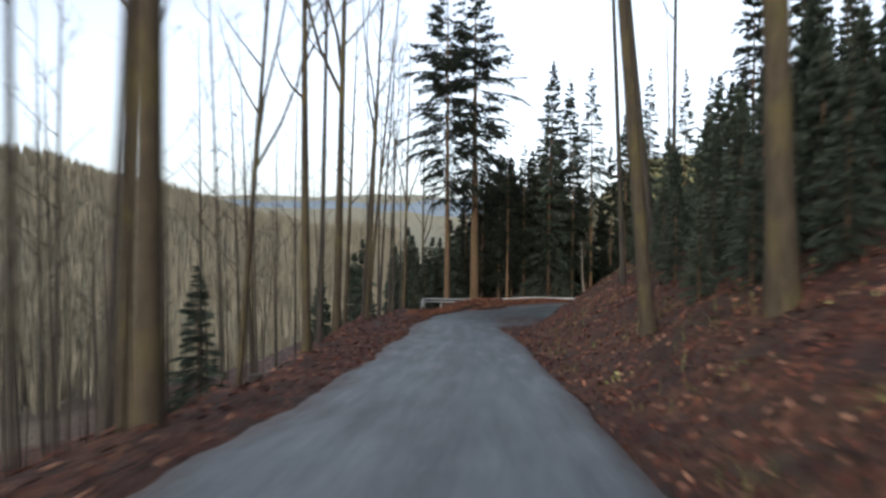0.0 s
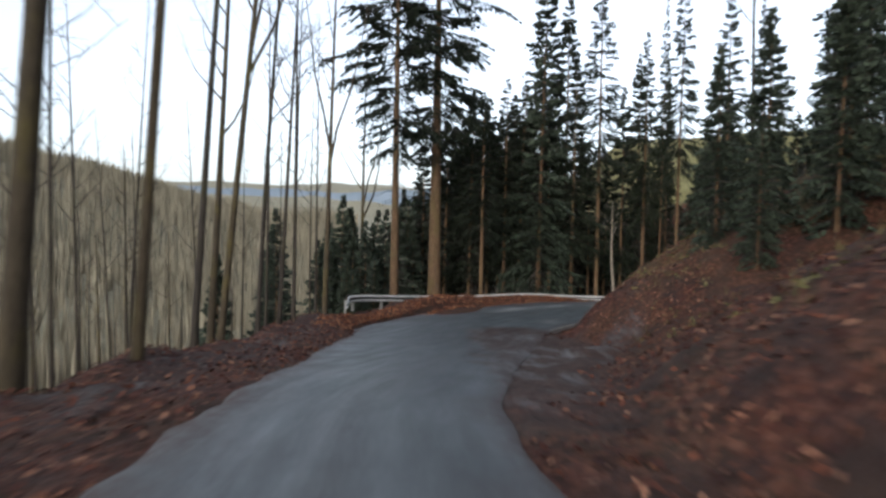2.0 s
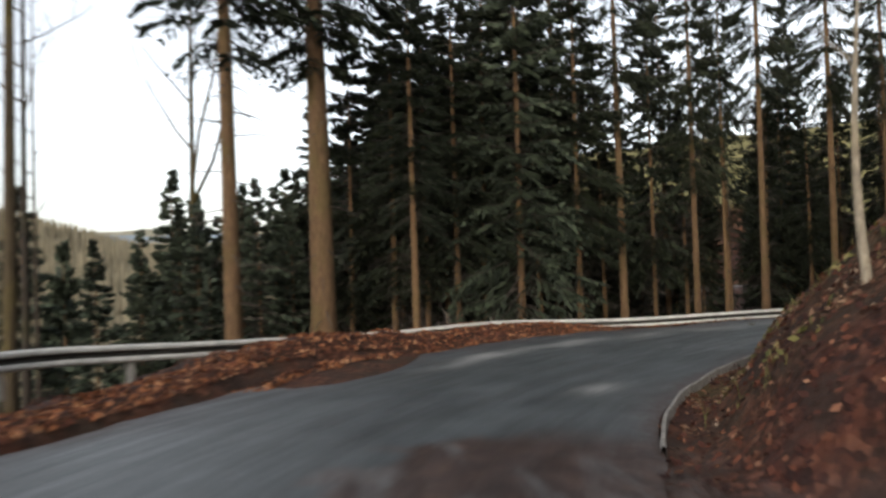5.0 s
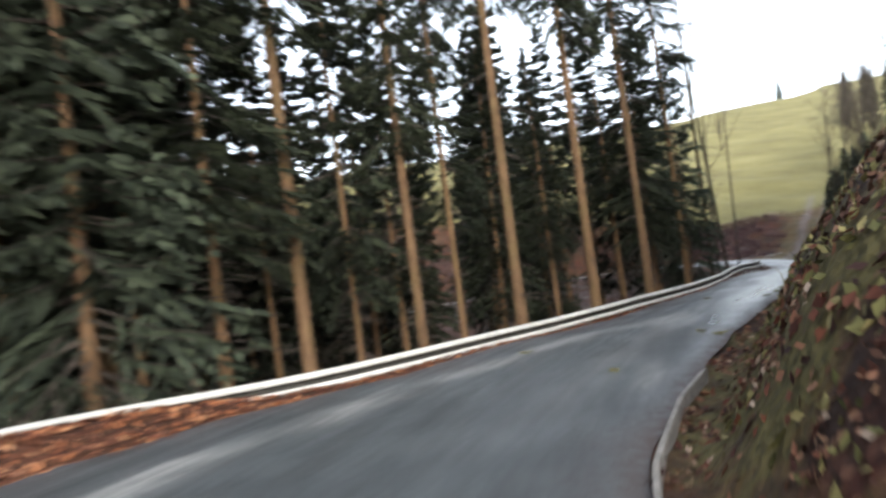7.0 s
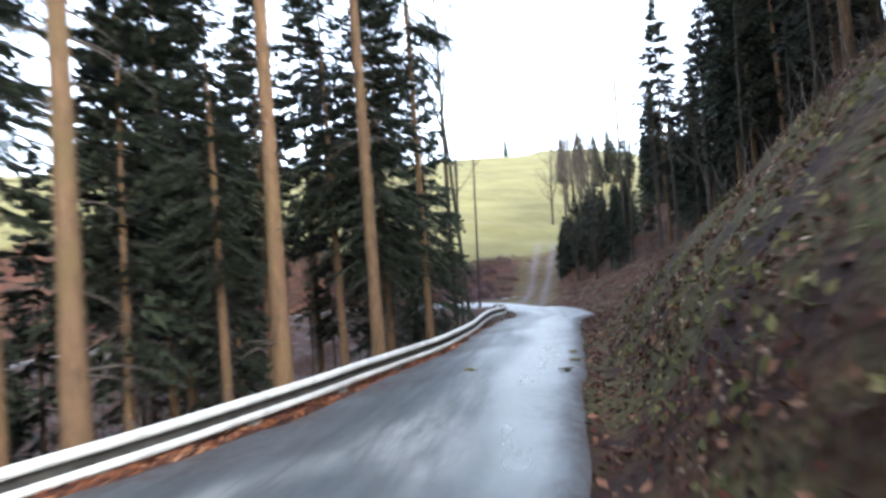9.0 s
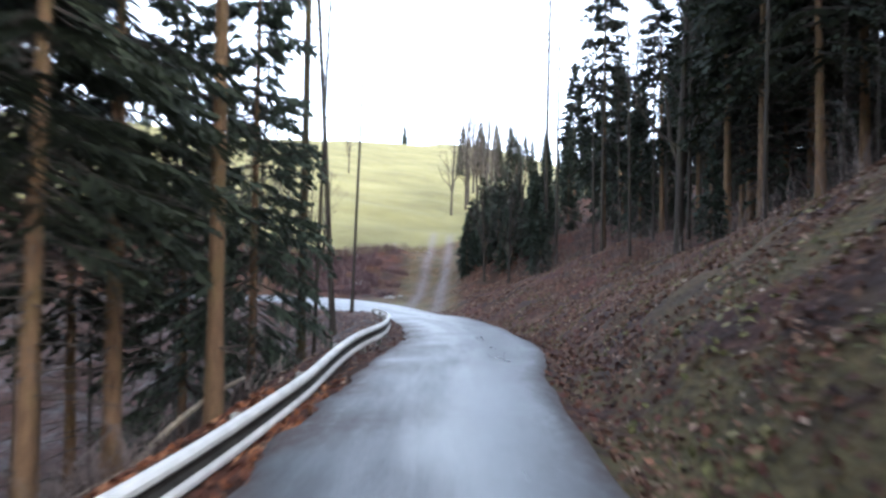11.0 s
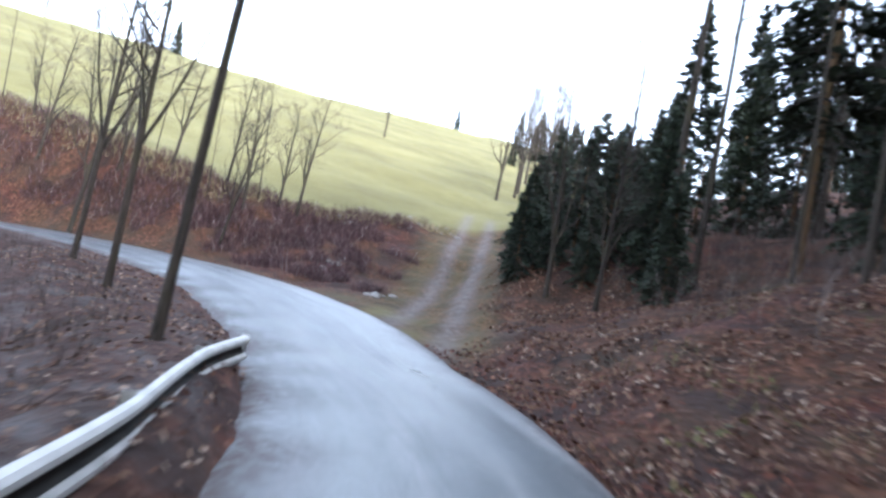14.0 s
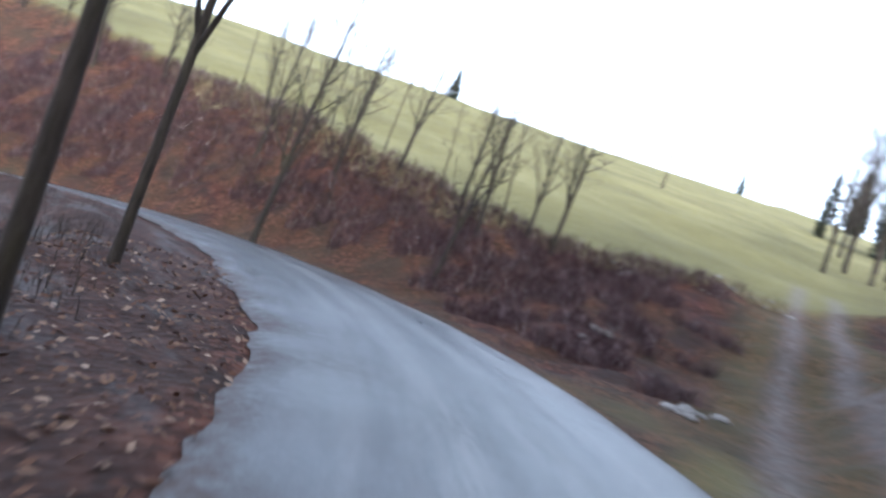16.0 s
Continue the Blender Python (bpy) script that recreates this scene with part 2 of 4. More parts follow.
RIGHT_D = [1.4, 1.3, 1.15, 1.2, 1.0, 0.75, 0.48, 0.2, -0.05, -0.1, 0.05, 0.32, 0.45, 0.7, 0.85, 1.0, 1.1, 1.3, 1.95, 1.95, 2.15, 2.85, 3.4, 3.5, 3.3, 2.4, 2.0, 1.8]


def on_road(x, y):
    """The way gone, the distance to the left of the line and the road's height, for arrays of places."""
    x, y = np.ravel(x), np.ravel(y)
    s, d, z = np.empty(len(x)), np.empty(len(x)), np.empty(len(x))
    for a in range(0, len(x), 4000):
        # nearest of every eighth point first, then of those round it
        px, py = x[a:a + 4000, None], y[a:a + 4000, None]
        k = 8 * np.argmin((px - ROAD[None, ::8, 0]) ** 2 + (py - ROAD[None, ::8, 1]) ** 2, 1)
        k = np.clip(k[:, None] + np.arange(-9, 10)[None], 0, len(ROAD) - 1)
        r = np.arange(len(k))
        k = k[r, np.argmin((px - ROAD[k, 0]) ** 2 + (py - ROAD[k, 1]) ** 2, 1)]
        dx, dy = px[:, 0] - ROAD[k, 0], py[:, 0] - ROAD[k, 1]
        side = np.sign(RT[k, 0] * dy - RT[k, 1] * dx)
        s[a:a + 4000], d[a:a + 4000], z[a:a + 4000] = RS[k] + dx * RT[k, 0] + dy * RT[k, 1], side * np.hypot(dx, dy), ROAD[k, 2]
    return s, d, z


def step(a, b, x):
    t = np.clip((x - a) / (b - a), 0, 1)
    return t * t * (3 - 2 * t)


def waves(x, y, size, seed):
    """A smooth uneven field about -1 to 1."""
    r = np.random.RandomState(seed)
    out = 0
    for i in range(7):
        a, p, f = r.uniform(0, 6.283), r.uniform(0, 6.283), r.uniform(0.6, 1.7) * 6.283 / size
        out = out + np.sin((x * np.cos(a) + y * np.sin(a)) * f + p)
    return out / 3.2


# right-hand bank: level strip, first slope, height at which it eases, slope after that
BANK_S = [-40, 0, 16, 24, 30, 36, 40.5, 44.5, 50, 55, 61, 70, 77, 83, 91, 96, 200]
BANK_FLAT = [0.5, 0.5, 0.5, 0.9, 1.5, 2.4, 2.5, 0.45, 0.3, 0.2, 0.2, 0.3, 0.5, 0.5, 0.7, 0.8, 0.8]
BANK_UP = [0.5, 0.5, 0.55, 0.6, 0.6, 0.55, 0.7, 0.85, 1.05, 1.25, 1.25, 1.05, 0.75, 0.55, 0.4, 0.38, 0.35]
BANK_EASE = [4, 4, 4, 4, 3, 2.0, 1.6, 1.8, 3, 6, 8, 8, 5, 4, 3, 3, 3]
BANK_ON = [0.4, 0.4, 0.4, 0.4, 0.4, 0.35, 0.3, 0.35, 0.4, 0.5, 0.6, 0.6, 0.5, 0.38, 0.3, 0.3, 0.3]
VERGE_S = [-40, 0, 14, 20, 30, 38, 45, 52, 59, 67, 75, 83, 93, 101, 110, 200]
VERGE = [1.3, 1.3, 1.5, 2.2, 2.8, 2.4, 2.2, 2.0, 1.6, 1.2, 1.0, 1.0, 1.5, 2.8, 2.0, 1.5]
FALL = [0.75, 0.75, 0.75, 0.75, 0.7, 0.6, 0.55, 0.55, 0.6, 0.6, 0.6, 0.62, 0.5, 0.3, 0.45, 0.5]


# the meadow's lower edge
EDGE = np.array([(130, 64), (96, 74), (74.3, 81.7), (70.5, 82.7), (67, 84.2), (64.5, 86), (62.8, 87.6), (61.6, 91), (60.9, 94), (60, 98), (57.5, 106), (53, 116), (44, 126), (20, 140)])


def beyond_edge(x, y):
    """Metres beyond the meadow's edge; less than nothing on the road's side."""
    best, sign = np.full(len(x), 1e9), np.ones(len(x))
    for (ax, ay), (bx, by) in zip(EDGE[:-1], EDGE[1:]):
        h = np.hypot(bx - ax, by - ay)
        ux, uy = (bx - ax) / h, (by - ay) / h
        a = np.clip((x - ax) * ux + (y - ay) * uy, 0, h)
        q = np.hypot(x - ax - a * ux, y - ay - a * uy)
        c = ux * (y - ay) - uy * (x - ax)
        near = q < best
        sign = np.where(near, np.where(c < 0, 1, -1), sign)
        best = np.minimum(best, q)
    return best * sign


def field_plane(x, y):
    # the meadow's crest lies nearer towards the valley
    rx, ry = x - 40, y - 66
    q = np.hypot(rx, ry) + 0.01
    crest = np.interp(np.degrees(np.arctan2(-rx, ry)), [-80, -69, -62, -50, -30], [430, 420, 240, 155, 135])
    k = np.minimum(1, crest / q)
    x, y = 40 + rx * k, 66 + ry * k
    return -1.75 + 0.138 * (x - 74.07) + 0.225 * (y - 81.8)


def track_side(x, y):
    """Metres to the left of the cart track that leaves the road for the meadow, and metres along it."""
    ux, uy = 0.928, 0.372
    return -(x - 51.2) * uy + (y - 70.6) * ux, (x - 51.2) * ux + (y - 70.6) * uy


def land(x, y, rough=True):
    """The height of the ground, and weights for moss, mud, meadow and distance."""
    x, y = np.ravel(np.asarray(x, float)), np.ravel(np.asarray(y, float))
    s, d, z = on_road(x, y)
    dist = np.abs(d)
    # left: verge, then the drop
    e = d - np.interp(s, LEFT_S, LEFT_D)
    v, f = np.interp(s, VERGE_S, VERGE), np.interp(s, VERGE_S, FALL)
    drop = np.maximum(e - v, 0)
    floor_z = 17 + 12 * step(20, 45, -x + 0 * y) - 7 * step(78, 93, s)
    z = z + 0.0
    lift = 0.62 * step(40, 44, s) * (1 - step(44.5, 52, s)) * step(-1.2, 1.2, e)
    bank_up = 0.09 * step(46, 53, s) * (1 - step(54, 62, s)) * step(0.0, 0.8, e) * (1 - step(1.6, 2.4, e))
    lift = lift + bank_up + 0.15 * step(0.1, 0.5, e) * (1 - step(1.4, 2.0, e)) * step(45, 50, s) * (1 - step(60, 66, s)) - 0.14 * step(54, 58, s) * (1 - step(76, 79, s)) * step(-0.2, 0.7, e)
    bulge = 0.3 * step(85, 90, s) * (1 - step(94, 97, s)) * step(-0.1, 0.4, e)
    zl = z + lift + bulge - 0.03 * np.clip(e, 0, None) - floor_z * (1 - np.exp(-drop * f / floor_z)) - 0.04
    # right: strip, bank, then the hill
    g = -d - np.interp(s, RIGHT_S, RIGHT_D)
    flat, up = np.interp(s, BANK_S, BANK_FLAT), np.interp(s, BANK_S, BANK_UP)
    ease, on = np.interp(s, BANK_S, BANK_EASE), np.interp(s, BANK_S, BANK_ON)
    rise = np.maximum(g - flat, 0)
    w = ease / up
    climb = np.where(rise < w, up * rise, ease + on * (rise - w))
    climb = climb * step(-0.2, 1.2, rise)
    climb = 45 * (1 - np.exp(-climb / 45))
    zr = z - 0.05 + climb - 0.12 * np.exp(-((g - 0.35) / 0.3) ** 2) * (s > 45)
    # beyond the cart track: rough bank, then meadow
    ts, ta = track_side(x, y)
    plane = field_plane(x, y)
    low = 26 * step(44, 4, x - 0.2 * (y - 100))
    plane = plane - low
    over = beyond_edge(x, y)
    up_to = np.where(over > 0, 1, np.clip(g - 1.0, 0, None) / (np.clip(g - 1.0, 0, None) + np.abs(over) + 0.01))
    top = np.maximum(plane, z + 0.5 - 0.6 * low)
    zb = (z - 0.05) + (top - z + 0.05) * up_to ** 1.15
    wb = step(-2.5 - 0.7 * np.clip(ta - 14, 0, None), 1.0, ts) * step(78, 88, s)
    zr = zr * (1 - wb) + zb * wb
    out = np.where(d > 0, zl, zr)
    under = (e < 0) & (g < 0)
    out = np.where(under, z - 0.09, out)
    field = wb * (d < 0) * step(-0.3, 0.5, over)
    # far country: a wooded ridge over the valley, blue hills behind it
    far_r = np.hypot(x, y - 20)
    bearing = np.degrees(np.arctan2(-x, y - 20))
    ridge = np.interp(bearing, [-180, -90, -40, 0, 12, 18, 25, 33, 45, 70, 120, 180], [25, 25, 20, -8, -4, 6, 20, 31, 38, 45, 40, 25])
    hills = -30 + (ridge + 30) * step(110, 380, far_r) + (62 - ridge) * step(700, 1250, far_r) + 2.5 * waves(x, y, 90, 5) + 5 * waves(x, y, 330, 6) * step(300, 800, far_r)
    gap = x - 0.15 * (y - 100)
    away = np.clip(step(55, 110, dist) * np.where(d > 0, 1, 0) * (1 - step(40, 70, x)) + step(8, 40, dist) * (1 - step(14, 46, gap)) * step(92, 120, s) * (d < 0), 0, 1)
    out = out * (1 - away) + hills * away
    field = field * (1 - away) * step(18, 40, gap)
    if rough:
        r = step(0.2, 1.6, np.where(d > 0, e, g))
        out = out + r * (0.085 * waves(x, y, 1.6, 1) + 0.10 * waves(x, y, 4.5, 2)) * (1 - 0.7 * field) + step(3, 8, dist) * 0.35 * waves(x, y, 14, 3) * (1 - 0.5 * field)
    moss = np.where(d < 0, 0.13 + step(47, 54, s) * 0.8 - 0.2 * step(64, 72, s) - 0.5 * step(74, 84, s), 0.10) * (1 - step(84, 94, s) * 0.3)
    mud = np.clip(step(23, 28, s) * (1 - step(43, 47, s)) * (d < 0) * (1 - step(flat - 0.2, flat + 0.5, g + 0.4 * waves(x, y, 2.2, 36))) * 0.95 + step(22, 27, s) * (1 - step(50, 54, s)) * (d > 0) * step(0.8, 1.3, e) * (1 - step(1.9, 2.5, e)) * 0.9, 0, 1)
    mud = np.maximum(mud, 0.62 * step(80, 88, s) * (d > 0) * step(0.0, 0.5, e))
    px, py = x - 5.6, y - 36.4
    pa, pd = px * 0.655 + py * 0.755, -px * 0.755 + py * 0.655
    mud = np.maximum(mud, step(0.9, 0.4, np.abs(pd + 0.25 * waves(x, y, 2.5, 35))) * step(-1, 1, pa) * (1 - step(3, 7, pa)))
    rut = np.exp(-((np.abs(ts - 0.2) - 0.75) / 0.33) ** 2) * step(-1, 1, ta) * (1 - step(30, 36, ta)) * (d < 0)
    grassy = np.clip(field + (0.22 + 0.25 * waves(x, y, 2.2, 31)) * (d < 0) * wb * step(-2.0, -1.2, ts) * (1 - 0.8 * step(102, 108, s)) * (1 - step(0.8, 2.6, g)) + 0.28 * step(3.2, 1.6, np.abs(ts)) * (d < 0) * step(-2.0, -1.2, ts) * step(-1, 2, ta) * (1 - rut), 0, 1)
    wood = np.clip(away * step(25, 60, dist) + step(120, 200, dist) * (1 - field), 0, 1)
    return out, moss, mud, grassy, wood, rut * 0.7, s, d


def height(x, y):
    return float(land([x], [y])[0][0])


# ---- mesh helpers ----
def mesh_of(name, verts, faces, mat, smooth=True):
    me = bpy.data.meshes.new(name)
    me.from_pydata([tuple(map(float, v)) for v in verts], [], [tuple(map(int, f)) for f in faces])
    me.materials.append(mat)
    if smooth:
        me.polygons.foreach_set("use_smooth", [True] * len(me.polygons))
    me.update()
    return me


def quads_of(name, verts, quads, mat, smooth=True):
    """A mesh from arrays of corners and of four-cornered faces."""
    verts, quads = np.asarray(verts, np.float32), np.asarray(quads, np.int32)
    me = bpy.data.meshes.new(name)
    me.vertices.add(len(verts))
    me.vertices.foreach_set("co", verts.ravel())
    me.loops.add(quads.size)
    me.loops.foreach_set("vertex_index", quads.ravel())
    me.polygons.add(len(quads))
    me.polygons.foreach_set("loop_start", np.arange(0, quads.size, quads.shape[1], dtype=np.int32))
    me.polygons.foreach_set("loop_total", np.full(len(quads), quads.shape[1], np.int32))
    me.polygons.foreach_set("use_smooth", np.full(len(quads), smooth))
    me.materials.append(mat)
    me.update(calc_edges=True)
    me.validate()
    return me


def paint(me, name, values):
    a = me.attributes.new(name, "FLOAT", "POINT")
    a.data.foreach_set("value", np.asarray(values, np.float32))


def child(name, me, parent, label=""):
    ob = new(name, me)
    ob.parent = parent
    return tagged(ob, label) if label else ob


def tube(points, radii, sides=8, cap=True):
    """Corners and faces of a bent, tapering stem."""
    p, r = np.array(points, float), np.array(radii, float)
    t = np.gradient(p, axis=0)
    t /= np.linalg.norm(t, axis=1)[:, None]
    up = np.array([0.31, 0.95, 0.07])
    a = np.cross(t, up)
    a /= np.linalg.norm(a, axis=1)[:, None]
    b = np.cross(t, a)
    w = np.arange(sides) * 2 * np.pi / sides
    v = p[:, None] + r[:, None, None] * (np.cos(w)[None, :, None] * a[:, None] + np.sin(w)[None, :, None] * b[:, None])
    v = v.reshape(-1, 3)
    f = [(i * sides + j, i * sides + (j + 1) % sides, (i + 1) * sides + (j + 1) % sides, (i + 1) * sides + j) for i in range(len(p) - 1) for j in range(sides)]
    if cap:
        f.append(tuple(range((len(p) - 1) * sides, len(p) * sides)))
    return v, f


class Parts:
    """Gathers corners and faces for one mesh."""
    def __init__(self):
        self.v, self.f, self.n = [], [], 0

    def add(self, v, f):
        self.v.append(np.asarray(v, float))
        self.f += [tuple(i + self.n for i in q) for q in f]
        self.n += len(v)

    def mesh(self, name, mat, smooth=True):
        return mesh_of(name, np.concatenate(self.v), self.f, mat, smooth)


# ---- ground ----
def spread(lo, hi, fine, reach, grow=1.16):
    mid = list(np.arange(lo, hi + fine / 2, fine))
    a, d = [lo], fine
    while a[-1] > lo - reach:
        d *= grow
        a.append(a[-1] - d)
    b, d = [hi], fine
    while b[-1] < hi + reach:
        d *= grow
        b.append(b[-1] + d)
    return np.array(a[:0:-1] + mid + b[1:])


gx, gy = spread(-12, 88, 0.36, 2200), spread(-6, 112, 0.36, 2200)
GX, GY = np.meshgrid(gx, gy)
gz, moss, mud, grassy, far, rut, gs, gd = land(GX, GY)
nx, ny = len(gx), len(gy)
i, j = np.meshgrid(np.arange(nx - 1), np.arange(ny - 1))
a = (j * nx + i).ravel()
me = quads_of("ground", np.stack([GX.ravel(), GY.ravel(), gz], 1), np.stack([a, a + 1, a + nx + 1, a + nx], 1), GROUND)
for name, value in (("moss", moss), ("mud", mud), ("field", grassy), ("far", far), ("rut", rut)):
    paint(me, name, value)
tagged(new("ground", me), "hilly ground of brown leaf litter, moss and pale meadow", "ground", kind="structure")

# ---- road ----
keep = (RS > -38) & (RS < 190)
rp, rt, rs = ROAD[keep], RT[keep], RS[keep]
across = np.linspace(0, 1, 25)
left, right = np.interp(rs, LEFT_S, LEFT_D), np.interp(rs, RIGHT_S, RIGHT_D)
left = left + 0.10 * waves(rs, 0 * rs, 3.1, 11) + 0.05 * waves(rs, 0 * rs, 0.9, 12)
right = right + 0.05 * waves(rs, 0 * rs, 3.7, 13)
off = left[:, None] * (1 - across) - right[:, None] * across
rx, ry = rp[:, None, 0] - rt[:, None, 1] * off, rp[:, None, 1] + rt[:, None, 0] * off
crown = 0.03 * (1 - (2 * across - 1) ** 2)
rz = rp[:, None, 2] + crown[None] - 0.05 * ((across == 0) | (across == 1))[None]
n, m = rx.shape
i, j = np.meshgrid(np.arange(m - 1), np.arange(n - 1))
a = (j * m + i).ravel()
me = quads_of("road", np.stack([rx.ravel(), ry.ravel(), rz.ravel()], 1), np.stack([a, a + m, a + m + 1, a + 1], 1), ASPHALT)
S2, O2 = np.repeat(rs[:, None], m, 1), off
edge_l, edge_r = left[:, None] - off, off + right[:, None]
dirt = 0.16 * np.exp(-((off - 0.55) / 0.3) ** 2) * (1 - step(30, 40, S2)) + 1.2 * np.exp(-edge_l / np.clip(0.36 + 0.22 * waves(S2, O2, 2.3, 21), 0.08, 1)) + np.exp(-edge_r / np.clip(0.20 + 0.1 * waves(S2, O2, 2.0, 22), 0.06, 1))
layby = np.interp(S2, [24, 26, 28.5, 33.5, 37.6, 42, 44.5, 47], [0.0, 0.05, 0.15, 1.0, 1.8, 2.7, 3.0, 0.3])
muddy = step(25, 30, S2) * (1 - step(44.5, 47, S2)) * (1 - step(layby - 0.3, layby + 0.2, edge_r + 0.35 * waves(S2, O2, 1.6, 23)))
wear = 1.1 * np.exp(-((edge_l - np.interp(S2, [50, 56, 59, 63], [2.0, 2.25, 1.65, 1.8]) - 0.15 * waves(S2, 0 * S2, 6, 24)) / 0.33) ** 2) * step(48, 51, S2) * (1 - step(63, 67, S2)) * (0.6 + 0.5 * waves(S2 * 0.4, O2, 1.2, 25))
for way, side, lng, wid in ((49.0, 0.95, 0.55, 0.22), (63.6, 0.7, 0.7, 0.3), (63.2, 0.45, 0.5, 0.2), (58.0, 0.25, 0.9, 0.12)):
    wear += 1.0 * np.exp(-((S2 - way) / lng) ** 2 - ((O2 - side) / wid) ** 2)
for c, w, k in ((-0.35, 0.28, 0.5), (-1.25, 0.22, 0.5), (-2.3, 0.5, 0.6), (0.45, 0.15, 0.25)):
    wear += k * step(70, 90, S2) * np.exp(-((off - c + 0.04 * np.clip(S2 - 92, 0, 8)) / w) ** 2) * (0.75 + 0.35 * waves(S2 * 0.15, O2, 0.7, 27))
wear += 0.3 * step(54, 60, S2) * (1 - step(74, 84, S2)) * np.exp(-((edge_r - 1.3) / 0.35) ** 2)
wet = step(0.0, 0.4, edge_r) * (1 - step(1.1, 1.8, edge_r + 0.35 * waves(S2 * 0.3, O2, 1.7, 28))) * step(55, 62, S2) * 0.9
wet = np.maximum(wet, 0.75 * step(74, 86, S2) * (0.75 + 0.3 * waves(S2 * 0.3, O2, 1.3, 29)))
paint(me, "wet", np.clip(wet, 0, 1).ravel())
paint(me, "mud", np.clip(muddy, 0, 1).ravel())
paint(me, "way", S2.ravel())
paint(me, "across", O2.ravel())
paint(me, "dirt", np.clip(dirt, 0, 0.9).ravel())
paint(me, "wear", np.clip(wear, 0, 0.8).ravel())
tagged(new("road", me), "narrow worn grey asphalt forest road with leafy edges", "road", kind="structure")


# ---- guard rails ----
W_PROFILE = [(0.02, 0.0), (0.06, 0.012), (0.083, 0.04), (0.083, 0.075), (0.055, 0.105), (0.008, 0.13), (0.0, 0.155), (0.008, 0.18), (0.055, 0.205), (0.083, 0.235), (0.083, 0.27), (0.06, 0.298), (0.02, 0.31)]


def guard_rail(points, top=0.42, label=""):
    """A W-shaped steel beam on posts along points on the road's left; the beam faces the road."""
    line = glide([(x, y, 0) for x, y in points], 0.3)
    ground = land(line[:, 0], line[:, 1], False)[0]
    k = np.ones(9) / 9
    ground = np.convolve(np.pad(ground, 4, "edge"), k, "valid")
    rs = on_road(line[:, 0], line[:, 1])[0]
    # the beam does not follow every dip of the verge
    ground = ground - 0.15 * step(45, 50, rs) * (1 - step(60, 66, rs)) + np.interp(rs, [44, 47, 49.5, 53, 56, 64, 68, 72, 76, 80, 85, 89, 91, 94], [0.0, -0.02, 0.01, 0.02, 0.0, 0.0, 0.02, -0.06, -0.08, 0.05, 0.12, -0.18, -0.22, -0.10])
    t = np.gradient(line[:, :2], axis=0)
    t /= np.linalg.norm(t, axis=1)[:, None]
    out = np.stack([t[:, 1], -t[:, 0]], 1)
    rail = tagged(new("guard_rail"), label, "guard rail")
    rail.location = (line[0, 0], line[0, 1], ground[0])
    base = np.array(rail.location)
    prof = np.array(W_PROFILE)
    back = prof[::-1] - np.array([0.004, 0])
    ring = np.concatenate([prof, back])
    v = np.zeros((len(line), len(ring), 3))
    v[:, :, 0] = line[:, None, 0] + out[:, None, 0] * ring[None, :, 0]
    v[:, :, 1] = line[:, None, 1] + out[:, None, 1] * ring[None, :, 0]
    v[:, :, 2] = (ground + top - 0.31)[:, None] + ring[None, :, 1]
    m = len(ring)
    f = [(i * m + j, i * m + (j + 1) % m, (i + 1) * m + (j + 1) % m, (i + 1) * m + j) for i in range(len(line) - 1) for j in range(m)]
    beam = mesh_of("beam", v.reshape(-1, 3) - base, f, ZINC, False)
    # shade painted on the strips that form the trough
    beam.materials.append(SHADED_ZINC)
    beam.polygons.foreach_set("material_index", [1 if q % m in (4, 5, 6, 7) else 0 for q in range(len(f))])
    child("beam", beam, rail, "pale galvanised steel beam with shade painted into its trough")
    # rounded end pieces
    for e in (0, len(line) - 1):
        sgn = -1 if e == 0 else 1
        pts = Parts()
        ang = np.linspace(-np.pi / 2, np.pi / 2, 7)
        c = np.array([line[e, 0], line[e, 1], ground[e] + top - 0.155]) - base
        a3 = np.array([*t[e] * sgn, 0]) * 0.10
        b3 = np.array([*out[e], 0]) * 0.045
        vv = [c + a3 * np.cos(w) + b3 * (np.sin(w) + 0.3) + np.array([0, 0, h]) for w in ang for h in (-0.15, 0.15)]
        pts.add(vv, [(2 * q, 2 * q + 2, 2 * q + 3, 2 * q + 1) for q in range(6)])
        child("end_piece", pts.mesh("end_piece", ZINC), rail)
    # posts every two metres
    bm = bmesh.new()
    for dx, dy, sx, sy in ((0, -0.045, 0.055, 0.004), (0, 0.045, 0.055, 0.004), (0, 0, 0.004, 0.045)):
        bmesh.ops.create_cube(bm, size=1, matrix=Matrix.Translation((dx, dy, 0.0)) @ Matrix.Diagonal((sx * 2 if sx > 0.01 else sx, sy * 2 if sy > 0.01 else sy * 2, top + 0.28, 1)))
    pm = bpy.data.meshes.new("post")
    bm.to_mesh(pm)
    bm.free()
    pm.materials.append(STEEL)
    for q in range(2, len(line) - 1, 7):
        ob = child("post", pm, rail)
        ob.matrix_basis = Matrix.Translation(Vector((line[q, 0] - out[q, 0] * 0.07, line[q, 1] - out[q, 1] * 0.07, ground[q] + (top - 0.02 - 0.28) / 2 - 0.02)) - Vector(base)) @ Matrix.Rotation(math.atan2(t[q, 1], t[q, 0]), 4, "Z")
    return rail


def beside(s, d):
    q = int(np.argmin(np.abs(RS - s)))
    return ROAD[q, 0] - RT[q, 1] * d, ROAD[q, 1] + RT[q, 0] * d


